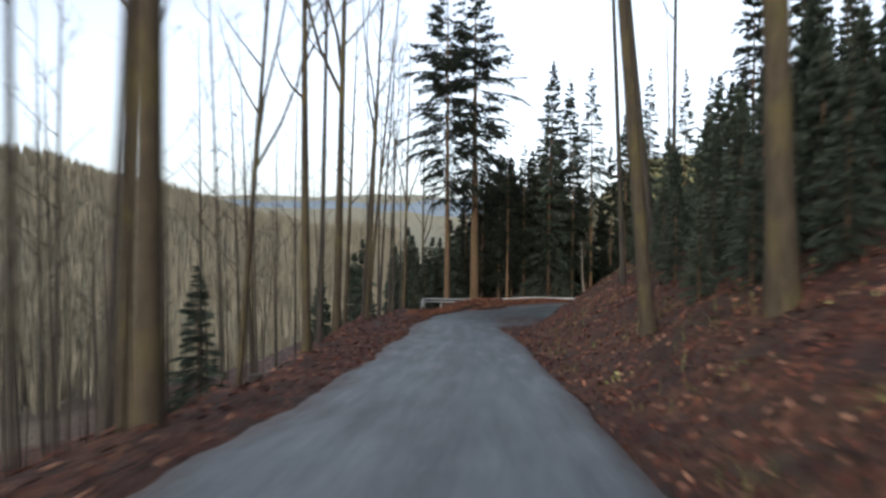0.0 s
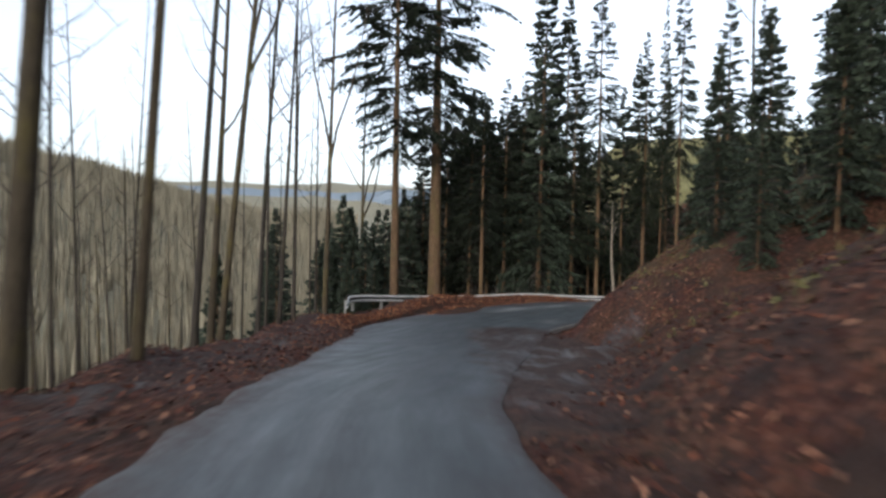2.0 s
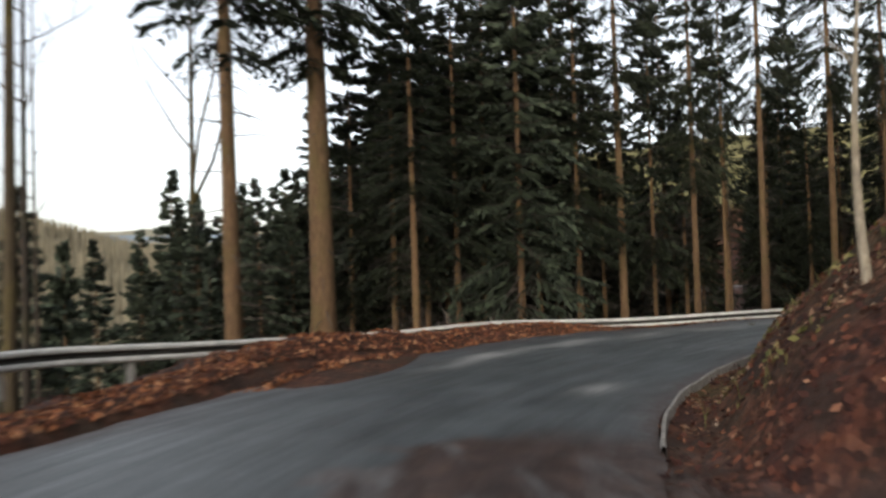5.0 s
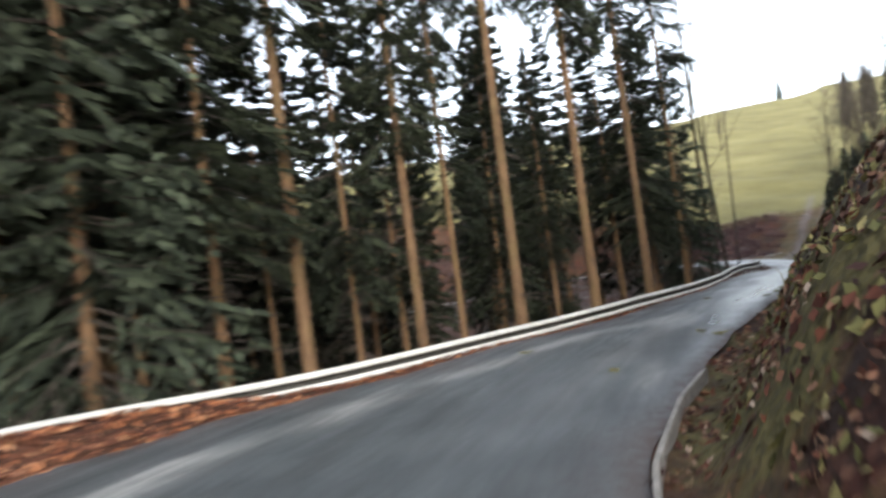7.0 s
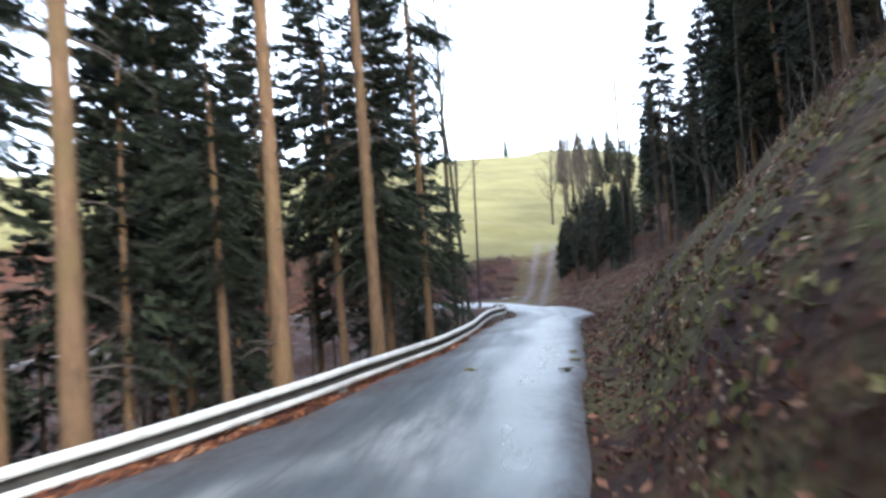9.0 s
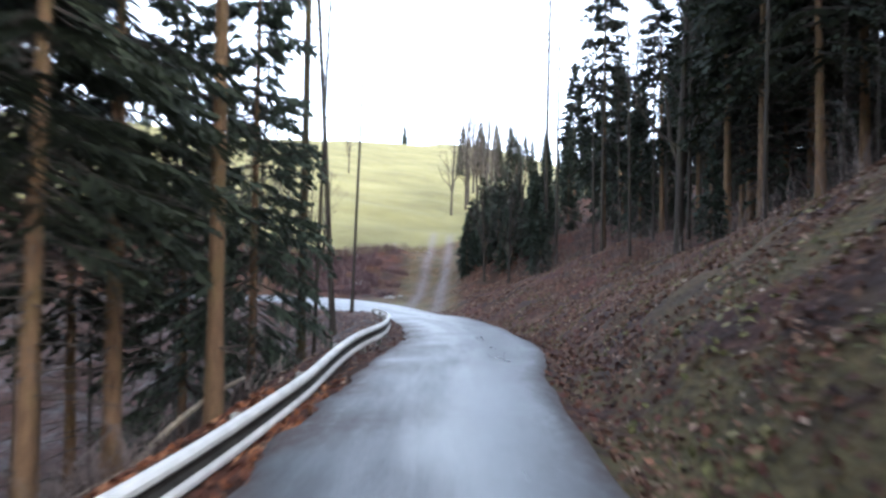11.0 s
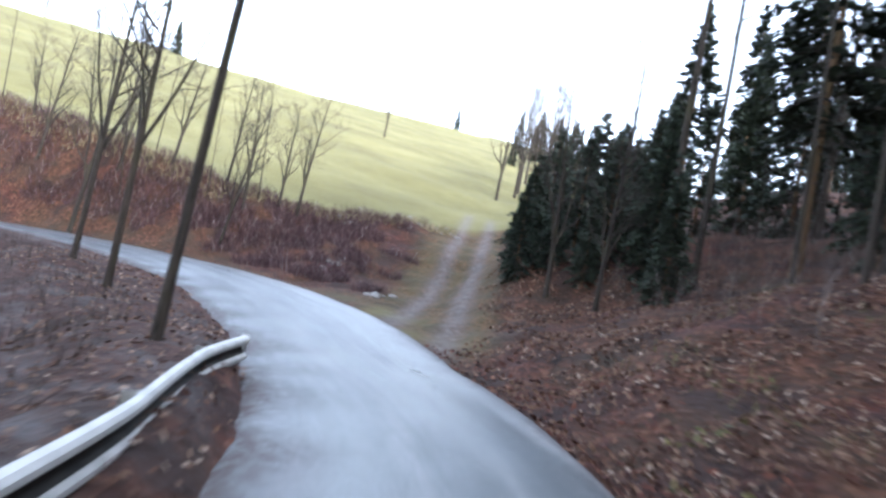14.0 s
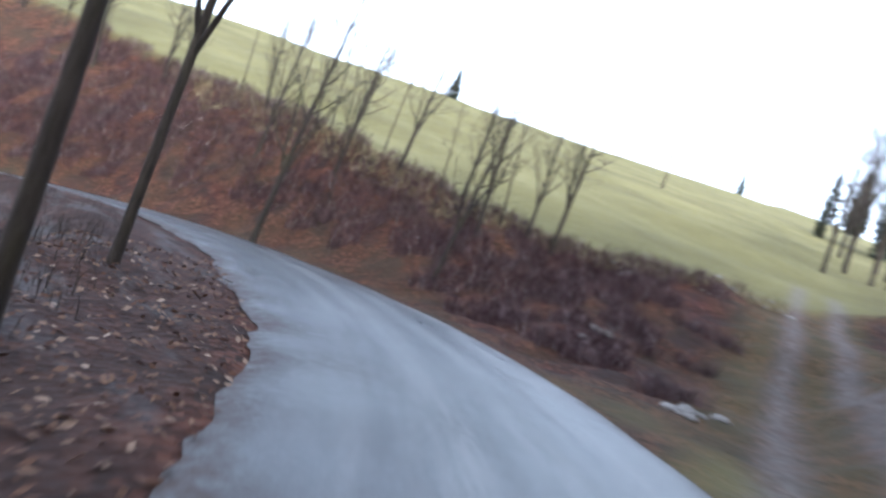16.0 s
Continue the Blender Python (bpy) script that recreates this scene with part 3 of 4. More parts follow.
RAIL_S = [47.5, 50, 53, 56, 59, 62.5, 66, 69, 73, 78, 83, 88, 91.5]
RAIL_OUT = [1.4, 1.3, 1.1, 1.0, 0.8, 0.6, 0.5, 0.5, 0.4, 0.35, 0.35, 0.5, 0.42]
guard_rail([(-1.42, 45.1), (-1.3, 48)] + [beside(s, np.interp(s, LEFT_S, LEFT_D) + o) for s, o in zip(RAIL_S, RAIL_OUT)] + [(45.9, 70.0)],
           label="long pale galvanised steel guard rail on posts along the road")


# ---- trees ----
def stem_line(h, lean, bend, seed, n=9):
    r = random.Random(seed)
    a, w = r.uniform(0, 6.28), r.uniform(0, 6.28)
    pts = []
    for i in range(n):
        u = i / (n - 1)
        k = lean * h * u + bend * h * (u * u * 0.5 + 0.06 * math.sin(5 * u + w))
        pts.append((k * math.cos(a), k * math.sin(a), h * u - 0.4 * (i == 0)))
    return np.array(pts)


def along(line, u):
    u = min(max(u, 0), 1) * (len(line) - 1)
    i = min(int(u), len(line) - 2)
    return line[i] + (line[i + 1] - line[i]) * (u - i)


def taper(h, d, n, top=0.12):
    u = np.linspace(0, 1, n)
    r = d / 2 * (1 - (1 - top) * u ** 1.1)
    r[0] *= 1.35
    return r


def bare_tree(name, h, d, seed, first=0.45, limbs=9, spread=0.26, mat=None, lean=0.02, bend=0.03, fork=False, twigs=5, label="", own_limbs=False):
    """A leafless tree: trunk with a flared foot, limbs and fine twigs."""
    r = random.Random(seed)
    mat = mat or BEECH
    tree = tagged(new(name), label, "tree")
    line = stem_line(h, lean, bend, seed)
    fine = np.array([along(line, u) for u in np.linspace(0, 1, 15)])
    rad = taper(h, d, 15)
    p = Parts()
    p.add(*tube(fine, rad, 10))
    child("trunk", p.mesh("trunk", mat), tree)
    big, small = Parts(), Parts()
    for i in range(limbs):
        u = first + (0.97 - first) * (i + r.uniform(0, 0.7)) / limbs
        a0 = along(line, u)
        ang, rise = r.uniform(0, 6.28), r.uniform(0.5, 1.25)
        ln = h * spread * (1.15 - 0.8 * (u - first) / (1 - first)) * r.uniform(0.6, 1.1)
        if fork and i < 2:
            ln, rise = h * 0.45, 1.9
        dirv = np.array([math.cos(ang), math.sin(ang), rise])
        dirv /= np.linalg.norm(dirv)
        q = [a0]
        for k in range(5):
            dirv = dirv + np.array([r.uniform(-0.22, 0.22), r.uniform(-0.22, 0.22), r.uniform(0.0, 0.2)])
            dirv /= np.linalg.norm(dirv)
            q.append(q[-1] + dirv * ln / 5)
        q = np.array(q)
        rr = np.linspace(d * 0.5 * (1 - 0.85 * u) * (0.75 if fork and i < 2 else 0.5), 0.008, 6)
        big.add(*tube(q, rr, 5, False))
        for k in range(twigs):
            b0 = along(q, r.uniform(0.25, 1.0))
            t = np.array([r.uniform(-1, 1), r.uniform(-1, 1), r.uniform(-0.1, 1.0)])
            t /= np.linalg.norm(t)
            l2 = ln * r.uniform(0.2, 0.45)
            b1 = b0 + t * l2 * 0.5
            b2 = b1 + (t + np.array([r.uniform(-0.4, 0.4), r.uniform(-0.4, 0.4), 0.25])) * l2 * 0.5
            small.add(*tube([b0, b1, b2], [0.012, 0.008, 0.004], 3, False))
            for m in range(2):
                c0 = b0 + (b2 - b0) * r.uniform(0.3, 0.95)
                v = np.array([r.uniform(-1, 1), r.uniform(-1, 1), r.uniform(-0.3, 0.9)]) * l2 * 0.4
                small.add(*tube([c0, c0 + v * 0.5, c0 + v], [0.006, 0.005, 0.003], 3, False))
        if own_limbs:
            child("limb", big.mesh("limb", mat), tree)
            big = Parts()
    if big.v:
        tagged(child("branchwork", big.mesh("branchwork", mat), tree), kind="stuff")
    if small.v:
        tagged(child("crown", small.mesh("crown", TWIG), tree), kind="stuff")
    return tree


def needle_spray(p, at, way, ln, width, r, droop=0.25, grain=1.0):
    """One flat spray of needled twigs: a rib with slim tufts to both sides."""
    side = np.cross(way, (0, 0, 1.0))
    n = np.linalg.norm(side)
    side = side / n if n > 1e-6 else np.array([1.0, 0, 0])
    k = max(3, int(ln / (0.12 * grain)))
    for i in range(k):
        u = (i + r.uniform(0, 0.8)) / k
        base = at + way * ln * u + np.array([0, 0, -droop * ln * u * u])
        w = width * (1.05 - 0.75 * u) * r.uniform(0.6, 1.15)
        for sg in (-1, 1):
            tip = base + (side * sg * w + way * w * r.uniform(0.3, 0.8)) + np.array([0, 0, -w * r.uniform(0.15, 0.75)])
            mid = (base + tip) / 2
            t = (way * 0.03 + np.array([0, 0, r.uniform(0.012, 0.04)])) * grain
            p.v.append(np.array([base - t * 0.4, mid + t * 1.3, tip, mid - t * 1.3]))
            p.f.append((p.n, p.n + 1, p.n + 2, p.n + 3))
            p.n += 4


def conifer(name, h, d, seed, first=0.3, reach=0.16, whorls=22, per=5, stubs=14, top_width=0.25, label="", dense=1.0, mat=None, grain=1.0, broad=False):
    """A spruce: trunk with dead stubs and whorls of drooping needled branches."""
    r = random.Random(seed)
    tree = tagged(new(name), label, "tree")
    line = stem_line(h, 0.006, 0.006, seed)
    fine = np.array([along(line, u) for u in np.linspace(0, 1, 12)])
    p = Parts()
    p.add(*tube(fine, taper(h, d, 12, 0.05), 10))
    child("trunk", p.mesh("trunk", SPRUCE), tree)
    wood, green = Parts(), Parts()
    for i in range(stubs):
        u = r.uniform(0.06, max(first, 0.1) + 0.08)
        a, ln = r.uniform(0, 6.28), r.uniform(0.35, 1.9)
        b = along(line, u)
        w = np.array([math.cos(a), math.sin(a), r.uniform(-0.35, 0.05)])
        wood.add(*tube([b, b + w * ln * 0.5, b + w * ln + np.array([0, 0, -0.12 * ln])], [0.022, 0.014, 0.006], 4, False))
    for i in range(whorls):
        u = first + (0.99 - first) * (i / (whorls - 1)) ** 0.95
        v = (u - first) / (1 - first)
        rad = h * reach * ((1 - v) ** 0.75 * (0.55 + 0.45 * min(1, v * 5 + 0.3))) + top_width * (1 - v)
        if broad:
            rad = h * reach * math.sin(3.1416 * (0.10 + 0.86 * v ** 0.85)) ** 0.8 * r.uniform(0.7, 1.15)
        for k in range(per if v < 0.85 else 4):
            if r.random() > 0.93:
                continue
            a = r.uniform(0, 6.28)
            ln = rad * r.uniform(0.65, 1.15)
            b = along(line, u + r.uniform(-0.012, 0.012))
            slope = -0.45 + 0.95 * v + r.uniform(-0.12, 0.12)
            w = np.array([math.cos(a), math.sin(a), slope])
            w /= np.linalg.norm(w)
            q = [b, b + w * ln * 0.5 + np.array([0, 0, -0.03 * ln]), b + w * ln + np.array([0, 0, 0.04 * ln])]
            wood.add(*tube(q if grain < 2 else q[::2], [0.03 * (1 - 0.7 * v) + 0.006, 0.014, 0.005] if grain < 2 else [0.03, 0.005], 3, False))
            needle_spray(green, b + w * ln * 0.18, w, ln * 0.85, min(0.75, 0.22 + 0.16 * ln) * dense, r, 0.06, grain)
            for m in range(2):
                x = r.uniform(0.35, 0.8)
                a2 = a + r.choice((-1, 1)) * r.uniform(0.45, 0.9)
                w2 = np.array([math.cos(a2), math.sin(a2), slope - 0.25])
                w2 /= np.linalg.norm(w2)
                needle_spray(green, b + w * ln * x, w2, ln * 0.45, min(0.55, 0.18 + 0.12 * ln) * dense, r, 0.3, grain)
    tagged(child("branchwork", wood.mesh("branchwork", TWIG), tree), kind="stuff")
    child("crown", quads_of("crown", np.concatenate(green.v), np.array(green.f), mat or NEEDLES, False), tree)
    return tree


rnd = random.Random(7)
def spruces(grain):
    return [conifer("spruce", 24, 0.5, 31, 0.36, 0.125, 30, 6, 70, label="tall spruce with a bare brown lower trunk", grain=grain, dense=1.2),
            conifer("spruce", 26, 0.46, 32, 0.40, 0.11, 28, 6, 40, label="tall spruce with bare trunk and high dark crown", grain=grain, dense=1.2),
            conifer("spruce", 21, 0.36, 33, 0.27, 0.14, 30, 7, 80, label="dark dense spruce in the stand", grain=grain, dense=1.2)]


def young_spruces(grain):
    return [conifer("young_spruce", 9, 0.2, 41, 0.04, 0.21, 28, 7, 4, label="young dark spruce with branches to the ground", dense=1.15, grain=grain, mat=BLUENEEDLES),
            conifer("young_spruce", 14, 0.26, 42, 0.04, 0.17, 34, 7, 4, label="dense dark spruce with a pointed top", dense=1.15, grain=grain, mat=BLUENEEDLES)]


def poles(twigs):
    return [bare_tree("young_beech", 17, 0.15, 61, 0.35, 14, 0.13, THIN, 0.015, 0.02, label="slender leafless young tree", twigs=twigs),
            bare_tree("crooked_tree", 15, 0.13, 62, 0.4, 13, 0.15, THIN, 0.02, 0.04, label="thin crooked leafless young tree", twigs=twigs),
            bare_tree("slender_tree", 19, 0.18, 63, 0.45, 14, 0.12, THIN, 0.012, 0.015, label="slender straight leafless tree", twigs=twigs)]


SPRUCES, YOUNG, POLES = spruces(1.15), young_spruces(1.15), poles(4)
BEECHES = [bare_tree("beech", 23, 0.42, 51, 0.42, 10, 0.20, BEECH, 0.012, 0.012, label="tall leafless beech with mossy grey bark", own_limbs=True),
           bare_tree("beech", 24, 0.40, 52, 0.38, 10, 0.22, BEECH, 0.012, 0.015, True, label="leafless forked beech with grey-brown bark", own_limbs=True)]
FORKED = bare_tree("forked_tree", 9, 0.2, 74, 0.27, 15, 0.46, THIN, 0.02, 0.03, True, twigs=12, label="leafless forked tree with spreading dark limbs", own_limbs=True)
OAK = bare_tree("spreading_tree", 13, 0.34, 71, 0.2, 18, 0.36, THIN, 0.03, 0.05, True, twigs=13, label="leafless spreading tree with fine dark branches", own_limbs=True)
PALE = bare_tree("birch", 9, 0.14, 82, 0.6, 6, 0.16, BIRCH, 0.03, 0.06, twigs=4, label="pale leaning birch with a thin crown")
BROAD = conifer("spruce", 28, 0.9, 38, 0.36, 0.14, 30, 6, 60, 0.5, label="very tall thick spruce with bare reddish trunk", dense=1.25, grain=1.5, broad=True)
TALL = conifer("spruce", 27, 0.5, 36, 0.36, 0.135, 30, 6, 60, 0.5, label="very tall spruce with bare reddish trunk and broad crown", dense=1.15, grain=1.5, broad=True)
MODELS = SPRUCES + YOUNG + BEECHES + POLES + [OAK, PALE, TALL, FORKED, BROAD]
THICK = {o: t for o, t in zip(MODELS, (0.5, 0.46, 0.36, 0.2, 0.26, 0.42, 0.40, 0.15, 0.13, 0.18, 0.34, 0.14, 0.5, 0.2, 0.9))}
# sparser forms of the same trees, for those that stand well back from the road
AWAY = dict(zip(SPRUCES + YOUNG + POLES, spruces(2.7) + young_spruces(2.7) + poles(2)))
FAR = dict(zip(SPRUCES + YOUNG, spruces(5.5) + young_spruces(5.5)))
taken = []


def tree_at(ob, x, y, d=None, tilt=0.0, toward=0.0, size=None, group="", tall=None):
    taken.append((x, y))
    k = size or d / THICK[ob]
    kz = size or tall or max(0.82, k ** 0.5)
    k = k if size else k * 0.9
    m = Matrix.Translation((x, y, height(x, y) - 0.1)) @ Matrix.Rotation(radians(toward), 4, "Z") @ Matrix.Rotation(radians(tilt), 4, "Y") @ Matrix.Rotation(rnd.uniform(0, 6.28), 4, "Z") @ Matrix.Diagonal((k, k, kz, 1))
    s, d, z = on_road([x], [y])
    back = max(d[0] - np.interp(s[0], LEFT_S, LEFT_D), -d[0] - np.interp(s[0], RIGHT_S, RIGHT_D))
    form = FAR if ob in FAR and back > 17 else AWAY if back > 5 else {}
    c = copy_thing(form.get(ob, ob), m)
    c.matrix_basis = m
    if group:
        c["group"] = group
    return c


def free(x, y, gap):
    return all((x - a) ** 2 + (y - b) ** 2 > gap * gap for a, b in taken)


# trees that stand out along the road: model, place, thickness, lean
SLOPE = [
    (POLES[2], -3.6, 6.9, 0.15, 4), (POLES[2], -3.9, 20.7, 0.2, 2), (POLES[2], -4.3, 34.5, 0.22, 3), (BEECHES[1], -4.4, 37.2, 0.25, 5), (POLES[0], -3.9, 40.0, 0.2, 2),
    (POLES[1], -3.5, 41.6, 0.18, 3), (POLES[2], -3.3, 43.6, 0.18, 1), (POLES[2], -5.85, 58.4, 0.28, 0), (BEECHES[1], -7.2, 22.6, 0.3, 4), (BEECHES[0], -6.4, 12.8, 0.24, 3),
    (BEECHES[1], -2.05, 62.5, 0.34, 0),
]
# the same with the lean east and north, metres in a metre
LEANING = [
    (BEECHES[0], -3.17, 7.0, 0.36, 0.02, 0.0), (BEECHES[1], -4.42, 27.1, 0.42, 0.02, 0.13), (BEECHES[0], -5.0, 23.9, 0.40, -0.03, 0.08), (BEECHES[1], -3.36, 28.8, 0.22, 0.05, 0.07),
    (BEECHES[0], -6.7, 44.1, 0.36, 0.05, 0.04), (BEECHES[1], -3.17, 52.0, 0.34, 0.025, 0.0), (BEECHES[0], 3.9, 12.3, 0.30, -0.07, 0.04), (POLES[2], 8.7, 26.9, 0.30, -0.1, 0.05),
    (POLES[2], 41.6, 69.0, 0.21, -0.013, 0.045), (POLES[2], 45.05, 70.5, 0.14, 0.07, 0.01),
]
STAND = [
    (BROAD, 2.85, 58.9, 0.97, 0), (TALL, 0.37, 57.1, 0.6, 0), (SPRUCES[1], 10.2, 62.3, 0.42, 0), (SPRUCES[1], 12.4, 64.4, 0.42, 0), (SPRUCES[1], 13.8, 60.9, 0.36, 0),
    (SPRUCES[0], 17.3, 62.0, 0.32, 0), (SPRUCES[1], 18.6, 59.6, 0.29, 0), (SPRUCES[1], 22.4, 60.8, 0.32, 0), (SPRUCES[1], 24.9, 60.9, 0.28, 0), (SPRUCES[1], 31.47, 64.3, 0.26, 0), (SPRUCES[1], 20.6, 66.8, 0.2, 0), (SPRUCES[1], 18.3, 61.6, 0.16, 0), (SPRUCES[1], 18.9, 67.6, 0.34, 0), (SPRUCES[0], 27.2, 70.0, 0.36, 0),
    (SPRUCES[2], 16.3, 63.6, 0.24, 0),
]
HOLLOW = [
    (YOUNG[1], 34.85, 66.5, 0.2, 0), (YOUNG[1], 35.0, 68.4, 0.22, 0), (BEECHES[1], 36.6, 66.6, 0.24, 1), (POLES[0], 37.5, 66.9, 0.12, 3), (POLES[0], 39.2, 70.2, 0.13, 4),
    (POLES[2], 61.8, 67.8, 0.28, 0), (POLES[0], 58.9, 66.4, 0.2, 2),
]
BANK = [
    (POLES[2], 5.9, 21.3, 0.2, -2), (BEECHES[0], 4.9, 9.4, 0.46, -2), (POLES[2], 9.5, 27.0, 0.22, 0), (POLES[0], 8.0, 16.0, 0.18, 0),
]
for ob, x, y, d, lean in SLOPE + STAND + HOLLOW + BANK:
    tree_at(ob, x, y, d, lean)
for ob, x, y, d, lx, ly in LEANING:
    tree_at(ob, x, y, d, math.degrees(math.atan(math.hypot(lx, ly))), math.degrees(math.atan2(ly, lx)))
for x, y, k in ((58.8, 70.4, 0.5), (63.0, 69.6, 0.6), (57.6, 68.6, 0.45), (66.0, 72.0, 0.5)):
    tree_at(OAK, x, y, size=k, group="wood by the cart track")
for x, y, k in ((47.0, 57.0, 0.8), (49.5, 58.0, 0.75), (52.0, 57.2, 0.85), (54.5, 58.6, 0.8), (50.5, 55.3, 0.9), (56.5, 57.0, 0.85), (45.5, 55.6, 0.75), (53.2, 54.6, 0.9), (58.5, 59.3, 0.75), (47.6, 54.2, 0.85)):
    tree_at(SPRUCES[2], x, y, size=k, group="wood above the bank")
tree_at(YOUNG[1], 9.7, 60.3, 0.34, tall=1.3)
tree_at(PALE, 9.6, 44.3, 0.13, -8, tall=0.42)
for x, y, d, tilt, tall in ((56.9, 90.0, 0.24, 5, 0.75), (60.0, 84.9, 0.16, 7, 0.5)):
    tree_at(OAK, x, y, d, tilt, -41, tall=tall)
for x, y, d, tilt, tall in ((50.5, 80.1, 0.18, 3, 1.1), (48.8, 76.4, 0.19, 2, 1.05)):
    tree_at(FORKED, x, y, d, tilt, -41, tall=tall)
for x, y, k, m in ((60.2, 72.0, 0.38, 0), (61.4, 72.3, 0.42, 0), (60.6, 71.0, 0.36, 0), (63.0, 72.6, 0.4, 0), (60.8, 69.4, 0.5, 0), (61.6, 68.4, 0.36, 1), (60.0, 67.8, 0.55, 0), (64.4, 72.9, 0.36, 0), (65.5, 73.0, 0.55, 0), (69.0, 73.8, 0.36, 1), (66.0, 71.4, 0.62, 0), (75.0, 75.4, 0.4, 1), (62.6, 70.9, 0.5, 0), (63.9, 69.0, 0.36, 1), (65.5, 70.6, 0.5, 0), (68.5, 69.4, 0.45, 1), (58.0, 67.0, 0.4, 0), (66.5, 67.5, 0.45, 1), (70.5, 71.0, 0.5, 0), (63.2, 69.9, 0.48, 0), (61.6, 69.8, 0.38, 0), (65.0, 68.6, 0.56, 0), (59.6, 69.6, 0.3, 0), (67.4, 70.2, 0.5, 0)):
    tree_at(YOUNG[m], x, y, size=k, group="wood by the cart track")
for x, y, k in ((4.9, 12.5, 0.16), (5.3, 11.2, 0.2), (6.0, 12.3, 0.27), (5.7, 13.8, 0.2), (6.8, 15.0, 0.28), (6.3, 10.2, 0.26), (7.4, 12.8, 0.34), (5.9, 16.6, 0.2), (7.3, 17.6, 0.3), (7.0, 8.6, 0.3), (8.4, 10.4, 0.38), (7.8, 14.6, 0.3), (8.8, 17.0, 0.36), (6.8, 20.2, 0.24), (7.8, 22.0, 0.28), (8.6, 24.6, 0.3), (-5.4, 14.4, 0.32)):
    tree_at(YOUNG[0], x, y, size=k * 1.4, group="spruces on the bank")
for x, y, k in ((63.0, 88.2, 0.42), (61.7, 90.5, 0.45), (61.9, 94.8, 0.5), (60.3, 92.4, 0.42), (59.0, 96.5, 0.5)):
    tree_at(OAK, x, y, size=k, tilt=5, toward=-41, group="small trees on the bank")


def sow(count, box, gap, choose, rule, sizes=(0.8, 1.15), group="", lean=2.0, glade=None):
    """Scatters trees over a box where rule(s, d) allows, but for the glades."""
    n = 0
    px, py = [rnd.uniform(box[0], box[1]) for k in range(count * 25)], [rnd.uniform(box[2], box[3]) for k in range(count * 25)]
    for x, y, s, d in zip(px, py, *on_road(px, py)[:2]):
        if not rule(s, d, x, y) or not free(x, y, gap):
            continue
        kind, size, tilt = choose(), rnd.uniform(*sizes), rnd.uniform(-lean, lean)
        if glade and glade(n, x, y):
            taken.append((x, y))
            rnd.random()
        else:
            tree_at(kind, x, y, size=size, tilt=tilt, group=group)
        n += 1
        if n >= count:
            break


def left_of(s, d, more):
    return d > np.interp(s, LEFT_S, LEFT_D) + more


def right_of(s, d, more):
    return -d > np.interp(s, RIGHT_S, RIGHT_D) + more


def off_track(x, y):
    return float(track_side(np.array([x]), np.array([y]))[0][0])


# leafless slope left of the first stretch
sow(95, (-34, -3, 2, 62), 1.5, lambda: rnd.choice(POLES), lambda s, d, x, y: left_of(s, d, 2.6) and s < 48, (0.7, 1.15), "slender trees on the slope")
sow(90, (-90, -14, -5, 130), 2.6, lambda: rnd.choice(POLES + BEECHES), lambda s, d, x, y: left_of(s, d, 10) and x < -0.25 * (y - 60) - 10, (0.8, 1.2), "slender trees on the slope")
# spruce stand outside the bend
sow(24, (4.5, 13, 66, 84), 1.5, lambda: rnd.choice(SPRUCES[::2]), lambda s, d, x, y: left_of(s, d, 6), (0.74, 0.95), "spruce stand", 1.0)
sow(42, (3.4, 12.5, 60.5, 76), 1.15, lambda: SPRUCES[2], lambda s, d, x, y: left_of(s, d, 3.0) and 46 < s < 73 and (x > 4.8 or y > 63), (0.58, 0.78), "spruce stand", 1.0)
sow(36, (-1, 9, 59, 80), 1.5, lambda: rnd.choice(SPRUCES), lambda s, d, x, y: left_of(s, d, 3.6) and 46 < s < 73 and x > 2.0 - 0.2 * (y - 66) and (x > 4.6 or y > 64), (0.45, 0.70), "spruce stand", 1.0)
sow(46, (9, 31, 59, 82), 1.7, lambda: rnd.choice(SPRUCES), lambda s, d, x, y: left_of(s, d, 3.6) and 46 < s < 73, (0.40, 0.64), "spruce stand", 1.0, lambda n, x, y: x > 19 and n % 3 == 0)
sow(46, (-2, 38, 64, 100), 1.9, lambda: rnd.choice(YOUNG[1:] + SPRUCES[2:] * 3), lambda s, d, x, y: left_of(s, d, 7) and s < 76 and x > 6 - 0.1 * (y - 40), (0.45, 0.8), "spruce stand", 1.0, lambda n, x, y: x > 16 and n % 5 == 0)
sow(30, (25, 35.5, 61, 77), 1.2, lambda: rnd.choice(SPRUCES[1:] * 2 + POLES[:1]), lambda s, d, x, y: left_of(s, d, 1.2) and 67 < s < 82 and y > 63.4 + 0.3 * (x - 28), (0.5, 0.76), "spruce stand", 1.0, lambda n, x, y: n % 4 == 0 or x < 27.3)
# small far spruces past the start of the rail
for x, y, k in ((0.5, 61.8, 0.5), (-0.4, 63.4, 0.55), (1.1, 64.6, 0.6), (-1.6, 61.8, 0.5), (-7.5, 62, 0.62), (-3.6, 66, 0.7), (-9.5, 70, 0.68), (-12, 64, 0.55), (-5.5, 74, 0.75), (-1.2, 68, 0.66), (-2.6, 58.5, 0.32), (-4.6, 60.5, 0.45), (-1.2, 63.6, 0.5), (0.6, 66.0, 0.62), (1.6, 62.6, 0.45), (-2.6, 63.0, 0.52), (-4.5, 65.0, 0.56), (-1.0, 60.4, 0.34), (-3.2, 68.8, 0.7), (1.8, 69.0, 0.75)):
    tree_at(YOUNG[1], x, y, size=k * 1.3, group="spruce stand")
